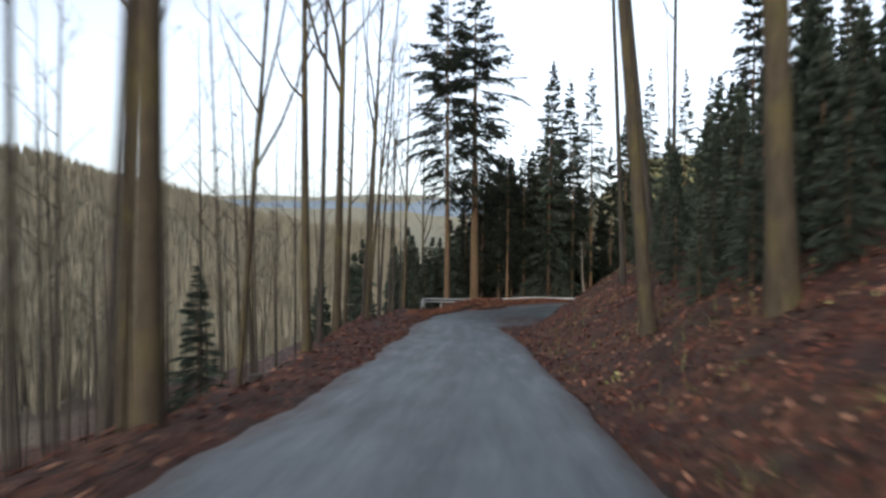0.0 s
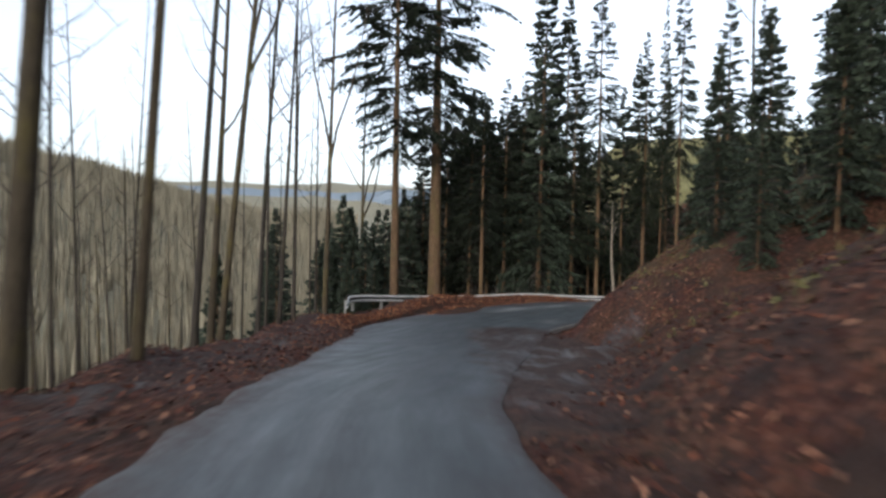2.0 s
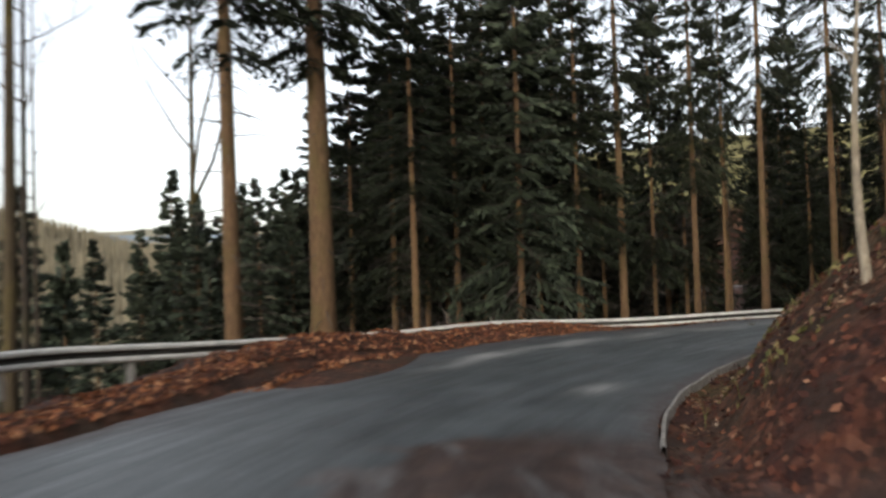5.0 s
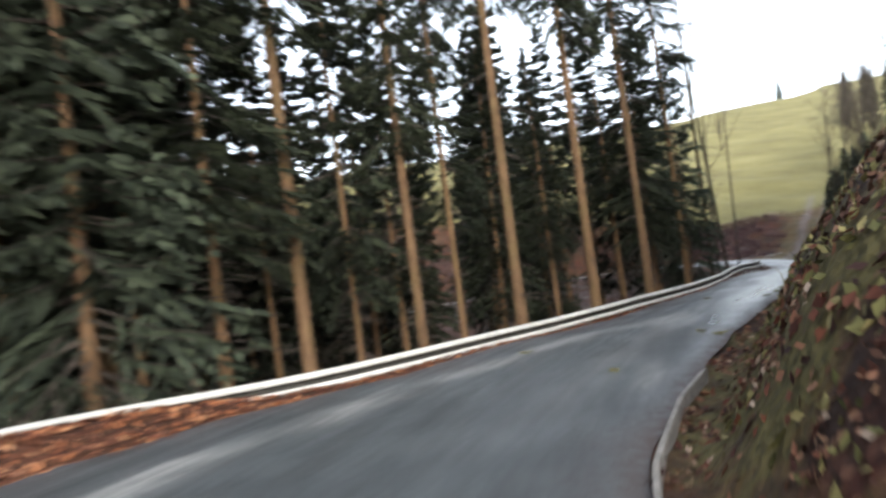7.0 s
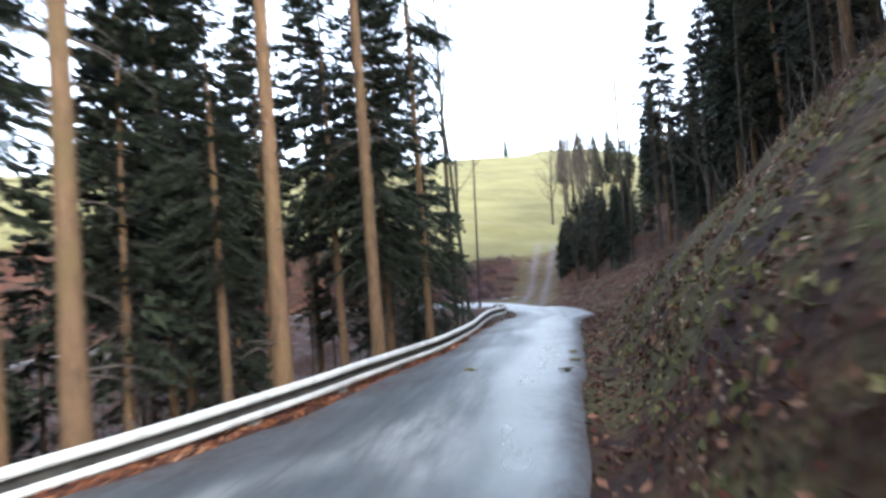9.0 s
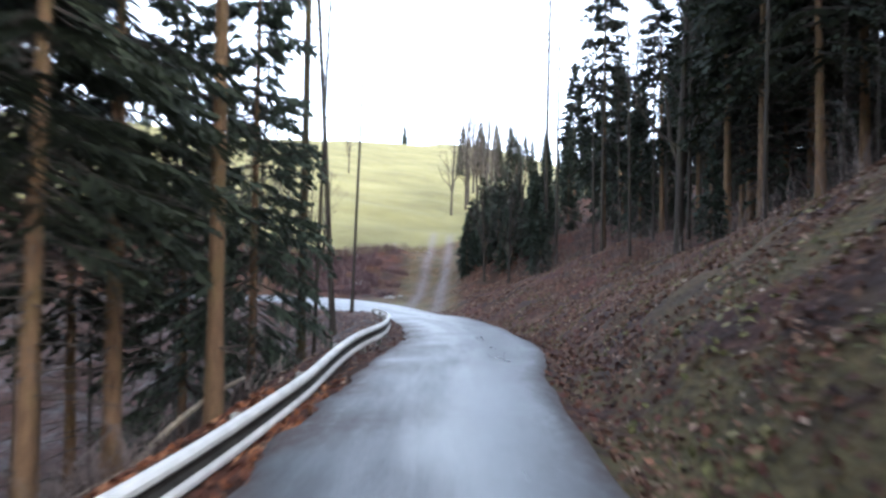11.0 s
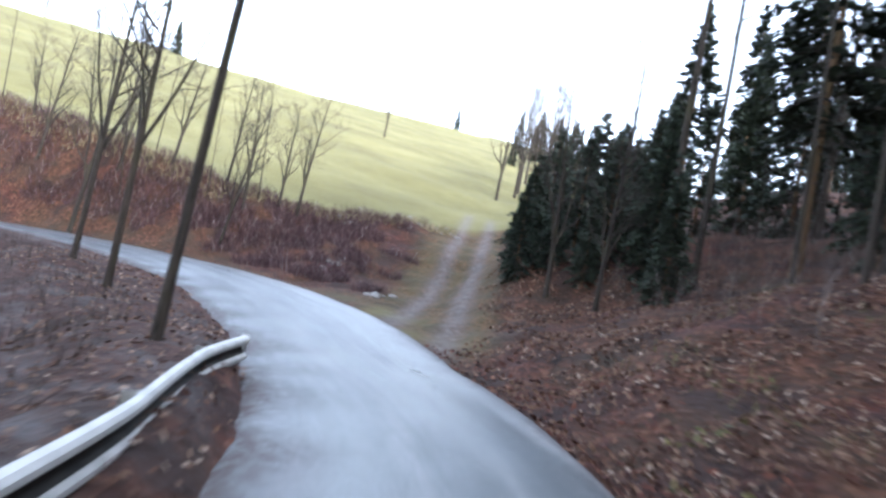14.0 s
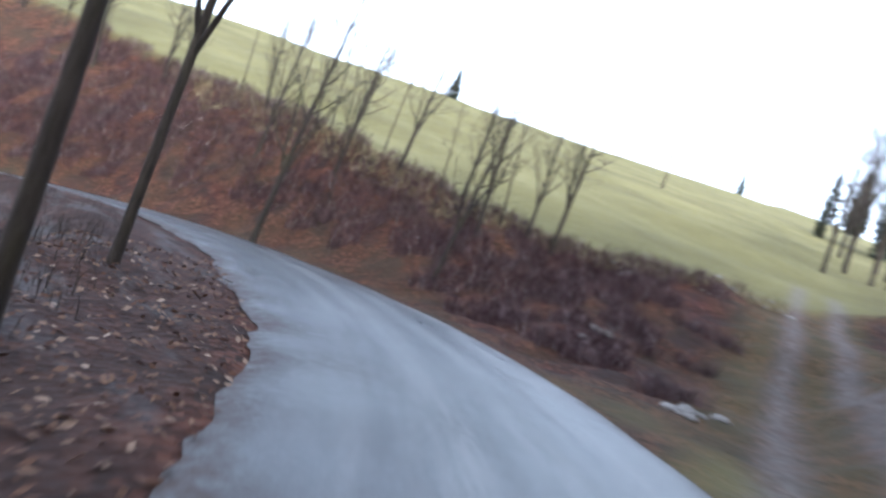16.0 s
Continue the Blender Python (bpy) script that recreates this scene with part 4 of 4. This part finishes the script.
# dark trees on the spur inside the bend
for x, y, k in ((13.2, 43.0, 0.55), (14.2, 41.2, 0.6), (15.8, 39.6, 0.66), (17.5, 41.5, 0.7), (12.8, 39.2, 0.36), (16.8, 36.5, 0.6), (19.5, 43.5, 0.6)):
    tree_at(YOUNG[1], x, y, size=k, group="spruces on the bank")
# dark trees on the bank above the first stretch
sow(60, (5.5, 26, -4, 33), 1.3, lambda: rnd.choice(YOUNG[:1]), lambda s, d, x, y: right_of(s, d, 4.6) and s < 27, (0.35, 0.75), "spruces on the bank")
sow(34, (9, 45, -10, 40), 2.4, lambda: rnd.choice(POLES * 2 + SPRUCES[1:2] + YOUNG[1:]), lambda s, d, x, y: right_of(s, d, 8) and s < 30, (0.7, 1.05), "trees on the bank")
sow(12, (11, 40, 30, 47), 1.9, lambda: rnd.choice(YOUNG + POLES), lambda s, d, x, y: right_of(s, d, 5.5), (0.6, 0.95), "spruces on the bank")
# wood above the bank of the second stretch
sow(64, (18, 60, 28, 63), 1.7, lambda: rnd.choice(POLES * 5 + BEECHES[:1] + [OAK] + SPRUCES[2:] + YOUNG[:1]), lambda s, d, x, y: right_of(s, d, 6.0) and 50 < s < 82, (0.6, 1.0), "wood above the bank", 5)
sow(26, (38, 66, 44, 72), 1.5, lambda: rnd.choice(YOUNG[:1] + POLES[:2] + [OAK]), lambda s, d, x, y: right_of(s, d, 6.4) and s > 72 and off_track(x, y) < -3.6, (0.28, 0.5), "wood by the cart track")
sow(40, (36, 74, 38, 68), 1.8, lambda: rnd.choice(YOUNG + SPRUCES[2:] + POLES * 2 + [OAK]), lambda s, d, x, y: right_of(s, d, 9) and s > 66 and y < 63.5 + 0.06 * (x - 40), (0.65, 1.0), "wood by the cart track")
sow(46, (62, 150, 40, 84), 2.6, lambda: rnd.choice(YOUNG + SPRUCES[2:]), lambda s, d, x, y: -60 < off_track(x, y) < -8.5 - max(0, x - 75) * 0.1, (0.5, 0.75), "wood by the cart track")
sow(48, (24, 70, 36, 64), 1.6, lambda: rnd.choice(POLES * 4 + [OAK] * 2 + SPRUCES[2:] + YOUNG[1:] * 2), lambda s, d, x, y: right_of(s, d, 6.5) and not right_of(s, d, 20) and 58 < s < 92 and y < 63.5 + 0.06 * (x - 40), (0.7, 1.05), "wood above the bank", 2)
sow(26, (47, 74, 50, 67), 1.7, lambda: rnd.choice(POLES * 2 + [OAK] + YOUNG[1:] * 2), lambda s, d, x, y: right_of(s, d, 7.5) and y < 63.8 + 0.1 * (x - 48) and s > 84, (0.55, 0.9), "wood above the bank", 2)
sow(30, (34, 64, 52, 68), 1.6, lambda: rnd.choice(POLES), lambda s, d, x, y: right_of(s, d, 6.2) and not right_of(s, d, 11) and 66 < s < 95, (0.7, 1.0), "wood above the bank", 5)
sow(110, (42, 74, 44, 63), 1.2, lambda: rnd.choice(SPRUCES[2:] * 3 + YOUNG[1:] * 2 + POLES * 2), lambda s, d, x, y: right_of(s, d, 8.5) and s > 72, (0.6, 0.9), "wood above the bank", 2, lambda n, x, y: n % 5 < 2)
sow(70, (22, 52, 40, 61), 1.4, lambda: rnd.choice(SPRUCES[2:] * 2 + YOUNG[1:] * 2 + POLES * 5 + [OAK]), lambda s, d, x, y: right_of(s, d, 6.4) and 56 < s < 82, (0.6, 0.95), "wood above the bank", 3)
# hollow inside the last bend
sow(34, (30, 52, 67, 100), 1.6, lambda: rnd.choice(POLES), lambda s, d, x, y: left_of(s, d, 3.4) and s > 76, (0.45, 0.8), "thin trees in the hollow", 4)
# bare trees where the wood meets the meadow
for x, y, k in ((95.5, 88.0, 0.85), (97.0, 84.4, 1.0), (103.0, 89.2, 0.9), (110.0, 91.6, 1.0), (111.0, 88.6, 1.1), (106.0, 86.0, 0.95), (100.0, 86.4, 0.9), (118.0, 95.0, 1.0), (125.0, 96.6, 1.1), (116.0, 91.0, 1.1)):
    tree_at(OAK, x, y, size=k, group="trees by the meadow")
# along the meadow's edge and on the bank under it
for k in range(30):
    u = 4.0 + 7.6 * k / 29
    i = int(u)
    ex, ey = EDGE[i] + (EDGE[i + 1] - EDGE[i]) * (u - i)
    x, y = ex + rnd.uniform(-1.6, 0.6), ey + rnd.uniform(-1.4, 0.8)
    if x < 64.5 and free(x, y, 0.8):
        tree_at(rnd.choice([OAK, OAK] + POLES[:2]), x, y, size=rnd.uniform(0.3, 0.5), tilt=rnd.uniform(-6, 6), group="small trees on the bank")
# leafless woods on the meadow's crest towards the valley
for k in range(70):
    b = rnd.uniform(22, 40)
    q = np.interp(b, [30, 50], [135, 155]) + rnd.uniform(-2, 30)
    tree_at(rnd.choice([OAK, OAK] + POLES), 40 + q * math.sin(radians(b)), 66 + q * math.cos(radians(b)), size=rnd.uniform(0.4, 0.75), group="woods on the crest")
tree_at(OAK, 118.6, 116.6, size=0.75)
tree_at(YOUNG[0], 261.5, 179.5, size=0.9)
tree_at(YOUNG[0], 126.0, 172.0, size=0.7)
tree_at(OAK, 112.0, 173.5, size=0.6)
for k in range(44):
    x = rnd.uniform(156, 220)
    tree_at(rnd.choice(YOUNG[1:] + SPRUCES[2:]), x, 111 - (x - 148) * 0.35 + rnd.uniform(-9, 5), size=rnd.uniform(0.4, 0.62), group="spruces beyond the meadow")
for ob in MODELS + list(AWAY.values()) + list(FAR.values()):
    for o in (*ob.children_recursive, ob):
        bpy.data.objects.remove(o)


# ---- far woods ----
def far_wood(name, label, mat, places, low, high, thin):
    """Many small far trees as one mesh: slim ragged crowns of crossed leaves."""
    r = random.Random(91)
    v, f, n = [], [], 0
    pz = land([p[0] for p in places], [p[1] for p in places], False)[0]
    for (x, y), z in zip(places, pz):
        h = r.uniform(low, high)
        for k in range(3):
            a = r.uniform(0, 3.14)
            w = h * thin * r.uniform(0.7, 1.2)
            c, s = math.cos(a) * w, math.sin(a) * w
            b = r.uniform(0.05, 0.3)
            v += [(x - c * 0.5, y - s * 0.5, z + h * b), (x + c, y + s, z + h * r.uniform(0.3, 0.5)), (x + c * 0.1, y + s * 0.1, z + h * r.uniform(0.85, 1.05)), (x - c, y - s, z + h * r.uniform(0.35, 0.6))]
            f.append((n, n + 1, n + 2, n + 3))
            n += 4
    return tagged(new(name, quads_of(name, v, f, mat, False)), label, "woods", kind="stuff")


def polar(count, b0, b1, r0, r1, seed):
    r = random.Random(seed)
    out = []
    for k in range(count):
        a, q = radians(r.uniform(b0, b1)), math.sqrt(r.uniform(r0 * r0, r1 * r1))
        out.append((-math.sin(a) * q, 20 + math.cos(a) * q))
    return out


far_wood("far_woods", "leafless brown woods on the far valley side", WOODS, polar(30000, 4, 62, 105, 440, 5), 5, 10, 0.035)

# blue hills behind the valley; the blue is distance haze put into their colour
HAZE = material("hazed_hills", plain_look((0.13, 0.16, 0.19), (0.19, 0.22, 0.25), 0.02), 1.0)
hb = np.radians(np.linspace(-12, 50, 80))
hr = np.array([900.0, 960.0, 1040.0])
hh = np.array([-40.0, 0.0, 0.0])[:, None] + np.array([0.0, 1.0, 0.7])[:, None] * (40 + 5 * waves(np.degrees(hb) * 3, 0 * hb, 40, 71) + 2 * waves(np.degrees(hb) * 3, 0 * hb, 9, 72))[None]
hx, hy = -np.sin(hb)[None] * hr[:, None], 20 + np.cos(hb)[None] * hr[:, None]
i, j = np.meshgrid(np.arange(79), np.arange(2))
a = (j * 80 + i).ravel()
tagged(new("backdrop", quads_of("backdrop", np.stack([hx.ravel(), hy.ravel(), hh.ravel()], 1), np.stack([a, a + 1, a + 81, a + 80], 1), HAZE)), "wooded hills far across the valley, bluish from painted haze", "hills", kind="structure")

# ---- undergrowth ----
def scatter(count, box, rule, seed):
    """Places on the ground, with their heights, where rule(s, d, x, y) holds for arrays."""
    r = np.random.RandomState(seed)
    x, y = r.uniform(box[0], box[1], count), r.uniform(box[2], box[3], count)
    z, *rest = land(x, y)
    s, d = rest[-2], rest[-1]
    e, g = d - np.interp(s, LEFT_S, LEFT_D), -d - np.interp(s, RIGHT_S, RIGHT_D)
    ok = rule(s, e, g, x, y)
    return np.stack([x, y, z], 1)[ok]


def normals(p):
    h = 0.25
    zx = land(p[:, 0] + h, p[:, 1])[0] - land(p[:, 0] - h, p[:, 1])[0]
    zy = land(p[:, 0], p[:, 1] + h)[0] - land(p[:, 0], p[:, 1] - h)[0]
    n = np.stack([-zx / (2 * h), -zy / (2 * h), np.ones(len(p))], 1)
    return n / np.linalg.norm(n, axis=1)[:, None]


def leaves(name, p, size, mat, label, category, seed, lift=0.5):
    """Loose leaves: each a bent four-cornered blade lying at random."""
    r = np.random.RandomState(seed)
    n = normals(p)
    k = len(p)
    t = r.normal(size=(k, 3))
    n = n + r.normal(size=(k, 3)) * lift * 0.6
    n /= np.linalg.norm(n, axis=1)[:, None]
    a = np.cross(n, t)
    a /= np.linalg.norm(a, axis=1)[:, None]
    b = np.cross(n, a)
    w = size * r.uniform(0.6, 1.4, k)[:, None]
    c = p + np.array([0, 0, 0.02]) + n * w * 0.2
    v = np.stack([c - a * w, c - b * w * 0.55 + n * w * 0.25 * r.uniform(-1, 1, k)[:, None], c + a * w, c + b * w * 0.55 + n * w * 0.25 * r.uniform(-1, 1, k)[:, None]], 1).reshape(-1, 3)
    f = np.arange(4 * k).reshape(-1, 4)
    return tagged(new(name, quads_of(name, v, f, mat, False)), label, category, kind="stuff")


near = scatter(380000, (-6, 62, 0, 96), lambda s, e, g, x, y: ((e > -0.25) & (e < 3.2) & (s < 77)) | ((g > np.where((s > 24) & (s < 44), np.interp(s, BANK_S, BANK_FLAT) - 0.1 + 0.4 * waves(x, y, 2.2, 36), -0.12)) & (g < np.where(s > 59, 1.3 + 0.7 * waves(x, y, 2.0, 37), 5.5)) & (s < 98)), 3)
leaves("leaf_litter", near, 0.055, LEAF, "brown and russet fallen leaves along the road", "leaves", 4)
edge = scatter(340000, (-4, 54, 36, 84), lambda s, e, g, x, y: (e > -0.5 - 0.35 * waves(x, y, 2.0, 8)) & (e < 1.5) & (s > 41) & (s < 77), 5)
leaves("leaf_drift", edge, 0.055, DRIFTLEAF, "drift of russet leaves under the guard rail", "leaves", 6, 0.9)
verge = scatter(60000, (26, 56, 58, 86), lambda s, e, g, x, y: (e > -0.14 - 0.15 * waves(x, y, 1.4, 8)) & (e < 3.0) & (s > 76) & (s < 108), 17)
leaves("verge_leaves", verge, 0.04, PALELEAF, "greyish dry leaves on the verge of the hollow", "leaves", 18, 0.5)
steep = scatter(330000, (8, 66, 38, 74), lambda s, e, g, x, y: (g > 0.1) & (g < 8.5) & (s > 46) & ((s < 84) | (track_side(x, y)[0] < -1.7 + 0.8 * waves(x, y, 1.9, 52))) & (s < 104) & (waves(x, y, 2.7, 51) + 0.5 * waves(x, y, 0.9, 53) > np.interp(s, [60, 70, 84], [0.1, -0.25, -0.35])), 15)
leaves("bank_leaves", steep, 0.042, PALELEAF, "dry pale and brown leaves over the steep bank", "leaves", 16, 1.1)
green = scatter(260000, (0, 60, 2, 74), lambda s, e, g, x, y: (g > np.where((s > 22) & (s < 46), 3.2, 0.5)) & (g < 6.5) & (s < 92) & (waves(x, y, 2.4, 14) + 0.6 * waves(x, y, 0.9, 15) > np.interp(s, [46, 50, 68, 78, 84], [0.95, -0.35, -0.1, 0.6, 1.0])), 7)
leaves("moss_and_ivy", green, 0.055, GREENLEAF, "patches of moss, ivy and grass on the bank", "undergrowth", 8, 1.0)


def shoots(name, p, h0, h1, mat, label, category, seed, lean=0.45, wide=0.006):
    """Thin upright shoots, each two crossed slivers with a bend."""
    r = np.random.RandomState(seed)
    k = len(p)
    h = r.uniform(h0, h1, k)[:, None]
    a = r.uniform(0, 6.283, k)
    o = np.stack([np.cos(a), np.sin(a), 0 * a], 1)
    q = np.stack([-np.sin(a), np.cos(a), 0 * a], 1) * wide
    up = np.array([0, 0, 1.0])
    m1 = p + up * h * 0.6 + o * h * lean * 0.35
    m2 = p + up * h * 0.95 + o * h * lean
    base = p - up * 0.08
    v = np.stack([base - q, base + q, m1 + q, m1 - q, m2 + q * 0.4, m2 - q * 0.4], 1).reshape(-1, 3)
    i = np.arange(k)[:, None] * 6
    f = np.concatenate([i + np.array([0, 1, 2, 3]), i + np.array([3, 2, 4, 5])], 0)
    return tagged(new(name, quads_of(name, v, f, mat, False)), label, category, kind="stuff")


def bank_rule(s, e, g, x, y):
    return (g > 2.2 + 0.9 * waves(x, y, 3, 41)) & (waves(x, y, 2.4, 42) + 0.6 * waves(x, y, 6, 43) > -0.55) & (beyond_edge(x, y) < 0.2) & (track_side(x, y)[0] > 4.2 + 1.6 * waves(x, y, 2.6, 45)) & (s > 88)


shoots("bramble_thicket", scatter(330000, (48, 76, 70, 112), bank_rule, 9), 0.08, 0.5, PURPLE, "thicket of purple-brown brambles on the bank", "brambles", 10, 0.9, 0.008)
STRAW = material("straw", islands_look([(0.0, (0.12, 0.10, 0.05)), (0.7, (0.24, 0.20, 0.11)), (1.0, (0.36, 0.31, 0.20))]), 0.9)
shoots("ditch_grass", scatter(160000, (58, 92, 72, 106), lambda s, e, g, x, y: (np.abs(beyond_edge(x, y) + 0.35 + 0.25 * waves(x, y, 3, 81)) < 0.4) & (track_side(x, y)[0] > 1.2), 23), 0.10, 0.34, STRAW, "pale dry grass along the ditch below the meadow", "grass", 24, 0.6, 0.01)
shoots("dry_stalks", scatter(20000, (28, 52, 64, 98), lambda s, e, g, x, y: (e > 1.4) & (s > 74), 11), 0.1, 0.38, TWIG, "dry stalks and twigs in the hollow", "undergrowth", 12, 0.6, 0.005)
shoots("dry_grass", scatter(60000, (-4, 60, 2, 76), lambda s, e, g, x, y: (g > np.where((s > 22) & (s < 46), 3.2, 0.3)) & (g < 6) & (waves(x, y, 3.4, 44) > 0.3) & (s < 95), 13), 0.08, 0.3, GREENLEAF, "tufts of dull grass on the bank", "grass", 14, 0.8, 0.006)


BRUSH = material("brushwood", islands_look([(0.0, (0.045, 0.032, 0.028)), (0.6, (0.095, 0.07, 0.06)), (1.0, (0.17, 0.14, 0.12))]), 0.9)
shoots("saplings", scatter(22000, (14, 68, 38, 72), lambda s, e, g, x, y: (g > 4.6 + 1.2 * waves(x, y, 4.0, 61)) & (g < 14) & (s > 54) & (waves(x, y, 3.0, 62) > -0.2) & (track_side(x, y)[0] < -4.5), 19), 0.3, 1.4, BRUSH, "leafless saplings and brushwood above the bank", "undergrowth", 20, 0.7, 0.006)
shoots("brash", scatter(52000, (2, 36, 57, 84), lambda s, e, g, x, y: (e > 1.7) & (e < 15) & (waves(x, y, 2.6, 63) > -0.1), 21), 0.12, 0.7, BRUSH, "grey dead twigs and brash under the spruces", "undergrowth", 22, 1.3, 0.009)


def fallen_log(x, y, ln, d, turn, tip):
    """A dead stem lying on the slope with broken branch stubs."""
    r = random.Random(int(x * 10))
    log = tagged(new("fallen_log"), "grey dead spruce stem lying under the trees", "log", "fallen stems")
    ux, uy = math.cos(radians(turn)), math.sin(radians(turn))
    line = [(x + ux * ln * u, y + uy * ln * u, height(x + ux * ln * u, y + uy * ln * u) + d * 0.4 + tip * u) for u in np.linspace(0, 1, 7)]
    p = Parts()
    p.add(*tube(line, np.linspace(d / 2, d / 5, 7), 9))
    child("stem", p.mesh("stem", BIRCH), log)
    for k in range(7):
        a = np.array(line[r.randrange(1, 6)])
        w = np.array([r.uniform(-1, 1), r.uniform(-1, 1), r.uniform(0.2, 1.0)]) * r.uniform(0.4, 0.9)
        q = Parts()
        q.add(*tube([a, a + w * 0.6, a + w + np.array([0, 0, -0.08])], [d * 0.12, d * 0.08, 0.006], 5, False))
        child("branch", q.mesh("branch", TWIG), log)


for x, y, ln, d, turn, tip in ((15.2, 60.6, 5.0, 0.16, 20, 0.3), (20.0, 61.8, 5.0, 0.2, 28, 0.2), (24.5, 63.0, 5.0, 0.15, 60, 0.5), (11.0, 61.6, 4.5, 0.14, 35, 0.2), (28.0, 64.5, 5.5, 0.16, 10, 0.4)):
    fallen_log(x, y, ln, d, turn, tip)


def fallen_twig(x, y, size, turn, seed):
    """A torn-off green spruce twig lying on the asphalt."""
    r = random.Random(seed)
    twig = tagged(new("fallen_twig"), "small torn green spruce twig lying on the asphalt", "twig", "twigs on the road")
    z = float(on_road([x], [y])[2][0]) + 0.045
    way = np.array([math.cos(radians(turn)), math.sin(radians(turn)), 0.0])
    at = np.array([x, y, z])
    q = Parts()
    q.add(*tube([at, at + way * size * 0.5, at + way * size], [0.007, 0.005, 0.002], 4, False))
    child("stem", q.mesh("stem", TWIG), twig)
    for k in range(5):
        g = Parts()
        a = turn + r.uniform(-70, 70)
        needle_spray(g, at + way * size * r.uniform(0, 0.6), np.array([math.cos(radians(a)), math.sin(radians(a)), 0.12]), size * r.uniform(0.5, 0.9), size * 0.28, r, 0.1, 0.4)
        spray = child("spray", quads_of("spray", np.concatenate(g.v), np.array(g.f), GREENLEAF, False), twig)
        tagged(spray, kind="stuff")


# way gone, place to the left of the line, length, direction
TWIGS = [(67.7, 0.73, 0.2, 20), (69.4, -0.95, 0.18, 80), (67.5, -0.82, 0.22, 130), (68.4, -0.85, 0.2, 10), (60.2, 2.69, 0.16, 50), (61.6, -0.19, 0.16, 100), (61.1, -0.42, 0.22, 30), (58.1, 0.76, 0.14, 60)]
for k, (way, off, size, turn) in enumerate(TWIGS):
    fallen_twig(*beside(way, off), size, turn, 300 + k)


# ---- small things by the road ----
def stump(x, y, d, h):
    """A sawn tree stump with a flared, ridged foot."""
    thing = tagged(new("tree_stump"), "dark brown sawn tree stump on the leafy verge", "stump")
    r = random.Random(5)
    p = Parts()
    sides = 14
    ridge = [1 + 0.09 * r.uniform(-1, 1) for k in range(sides)]
    rings = [(-0.15, 1.5), (0.0, 1.25), (0.1, 1.05), (h * 0.6, 0.98), (h - 0.01, 0.96), (h, 0.9)]
    v = [(d / 2 * k * ridge[i] * math.cos(i * 6.2832 / sides), d / 2 * k * ridge[i] * math.sin(i * 6.2832 / sides), z) for z, k in rings for i in range(sides)]
    f = [(a * sides + i, a * sides + (i + 1) % sides, (a + 1) * sides + (i + 1) % sides, (a + 1) * sides + i) for a in range(len(rings) - 1) for i in range(sides)]
    f.append(tuple(range((len(rings) - 1) * sides, len(rings) * sides)))
    p.add(v, f)
    child("foot", p.mesh("foot", THIN), thing)
    thing.location = (x, y, height(x, y))
    return thing


stump(-4.9, 17.0, 0.42, 0.6)

# pale kerb along the inner edge of the bend
ks = np.arange(45.4, 58, 0.3)
kx, ky = np.array([beside(s, -np.interp(s, RIGHT_S, RIGHT_D) - 0.02) for s in ks]).T
ox, oy = np.array([beside(s, -np.interp(s, RIGHT_S, RIGHT_D) - 0.075) for s in ks]).T
kz = on_road(kx, ky)[2]
sect = [(0.0, -0.12), (0.0, 0.035), (0.15, 0.05), (0.85, 0.05), (1.0, 0.03), (1.0, -0.12)]
kv = np.array([[(a + (c - a) * u, b + (d - b) * u, z + w) for u, w in sect] for a, b, c, d, z in zip(kx, ky, ox, oy, kz)])
m = len(sect)
kf = [(i * m + j, (i + 1) * m + j, (i + 1) * m + j + 1, i * m + j + 1) for i in range(len(ks) - 1) for j in range(m - 1)]
tagged(new("kerb", mesh_of("kerb", kv.reshape(-1, 3), kf, STONE, False)), "low pale stone kerb on the inner road edge", "kerb", kind="structure")

# pale stones by the ditch at the meadow's edge and in the bank
r = random.Random(77)


def stone(x, y, size):
    bm = bmesh.new()
    bmesh.ops.create_icosphere(bm, subdivisions=2, radius=size / 2)
    for v in bm.verts:
        v.co = Vector((v.co.x * 1.3, v.co.y, v.co.z * 0.6)) * (1 + r.uniform(-0.13, 0.13))
    rock = bpy.data.meshes.new("stone")
    bm.to_mesh(rock)
    bm.free()
    rock.materials.append(STONE)
    ob = tagged(new("stone", rock), "pale rough field stone lying by the ditch", "stone", "pale stones")
    ob.location, ob.rotation_euler = (x, y, height(x, y) + size * 0.1), (r.uniform(-0.2, 0.2), r.uniform(-0.2, 0.2), r.uniform(0, 6.28))


for cx, cy, wide, count in ((73.6, 81.4, 1.0, 9), (70.6, 82.4, 1.2, 6), (59.1, 76.3, 0.6, 7), (61.4, 80.3, 0.9, 6), (67.0, 83.8, 1.0, 4)):
    for k in range(count):
        stone(cx + r.uniform(-wide, wide), cy + r.uniform(-wide, wide) * 0.5, r.uniform(0.10, 0.36))
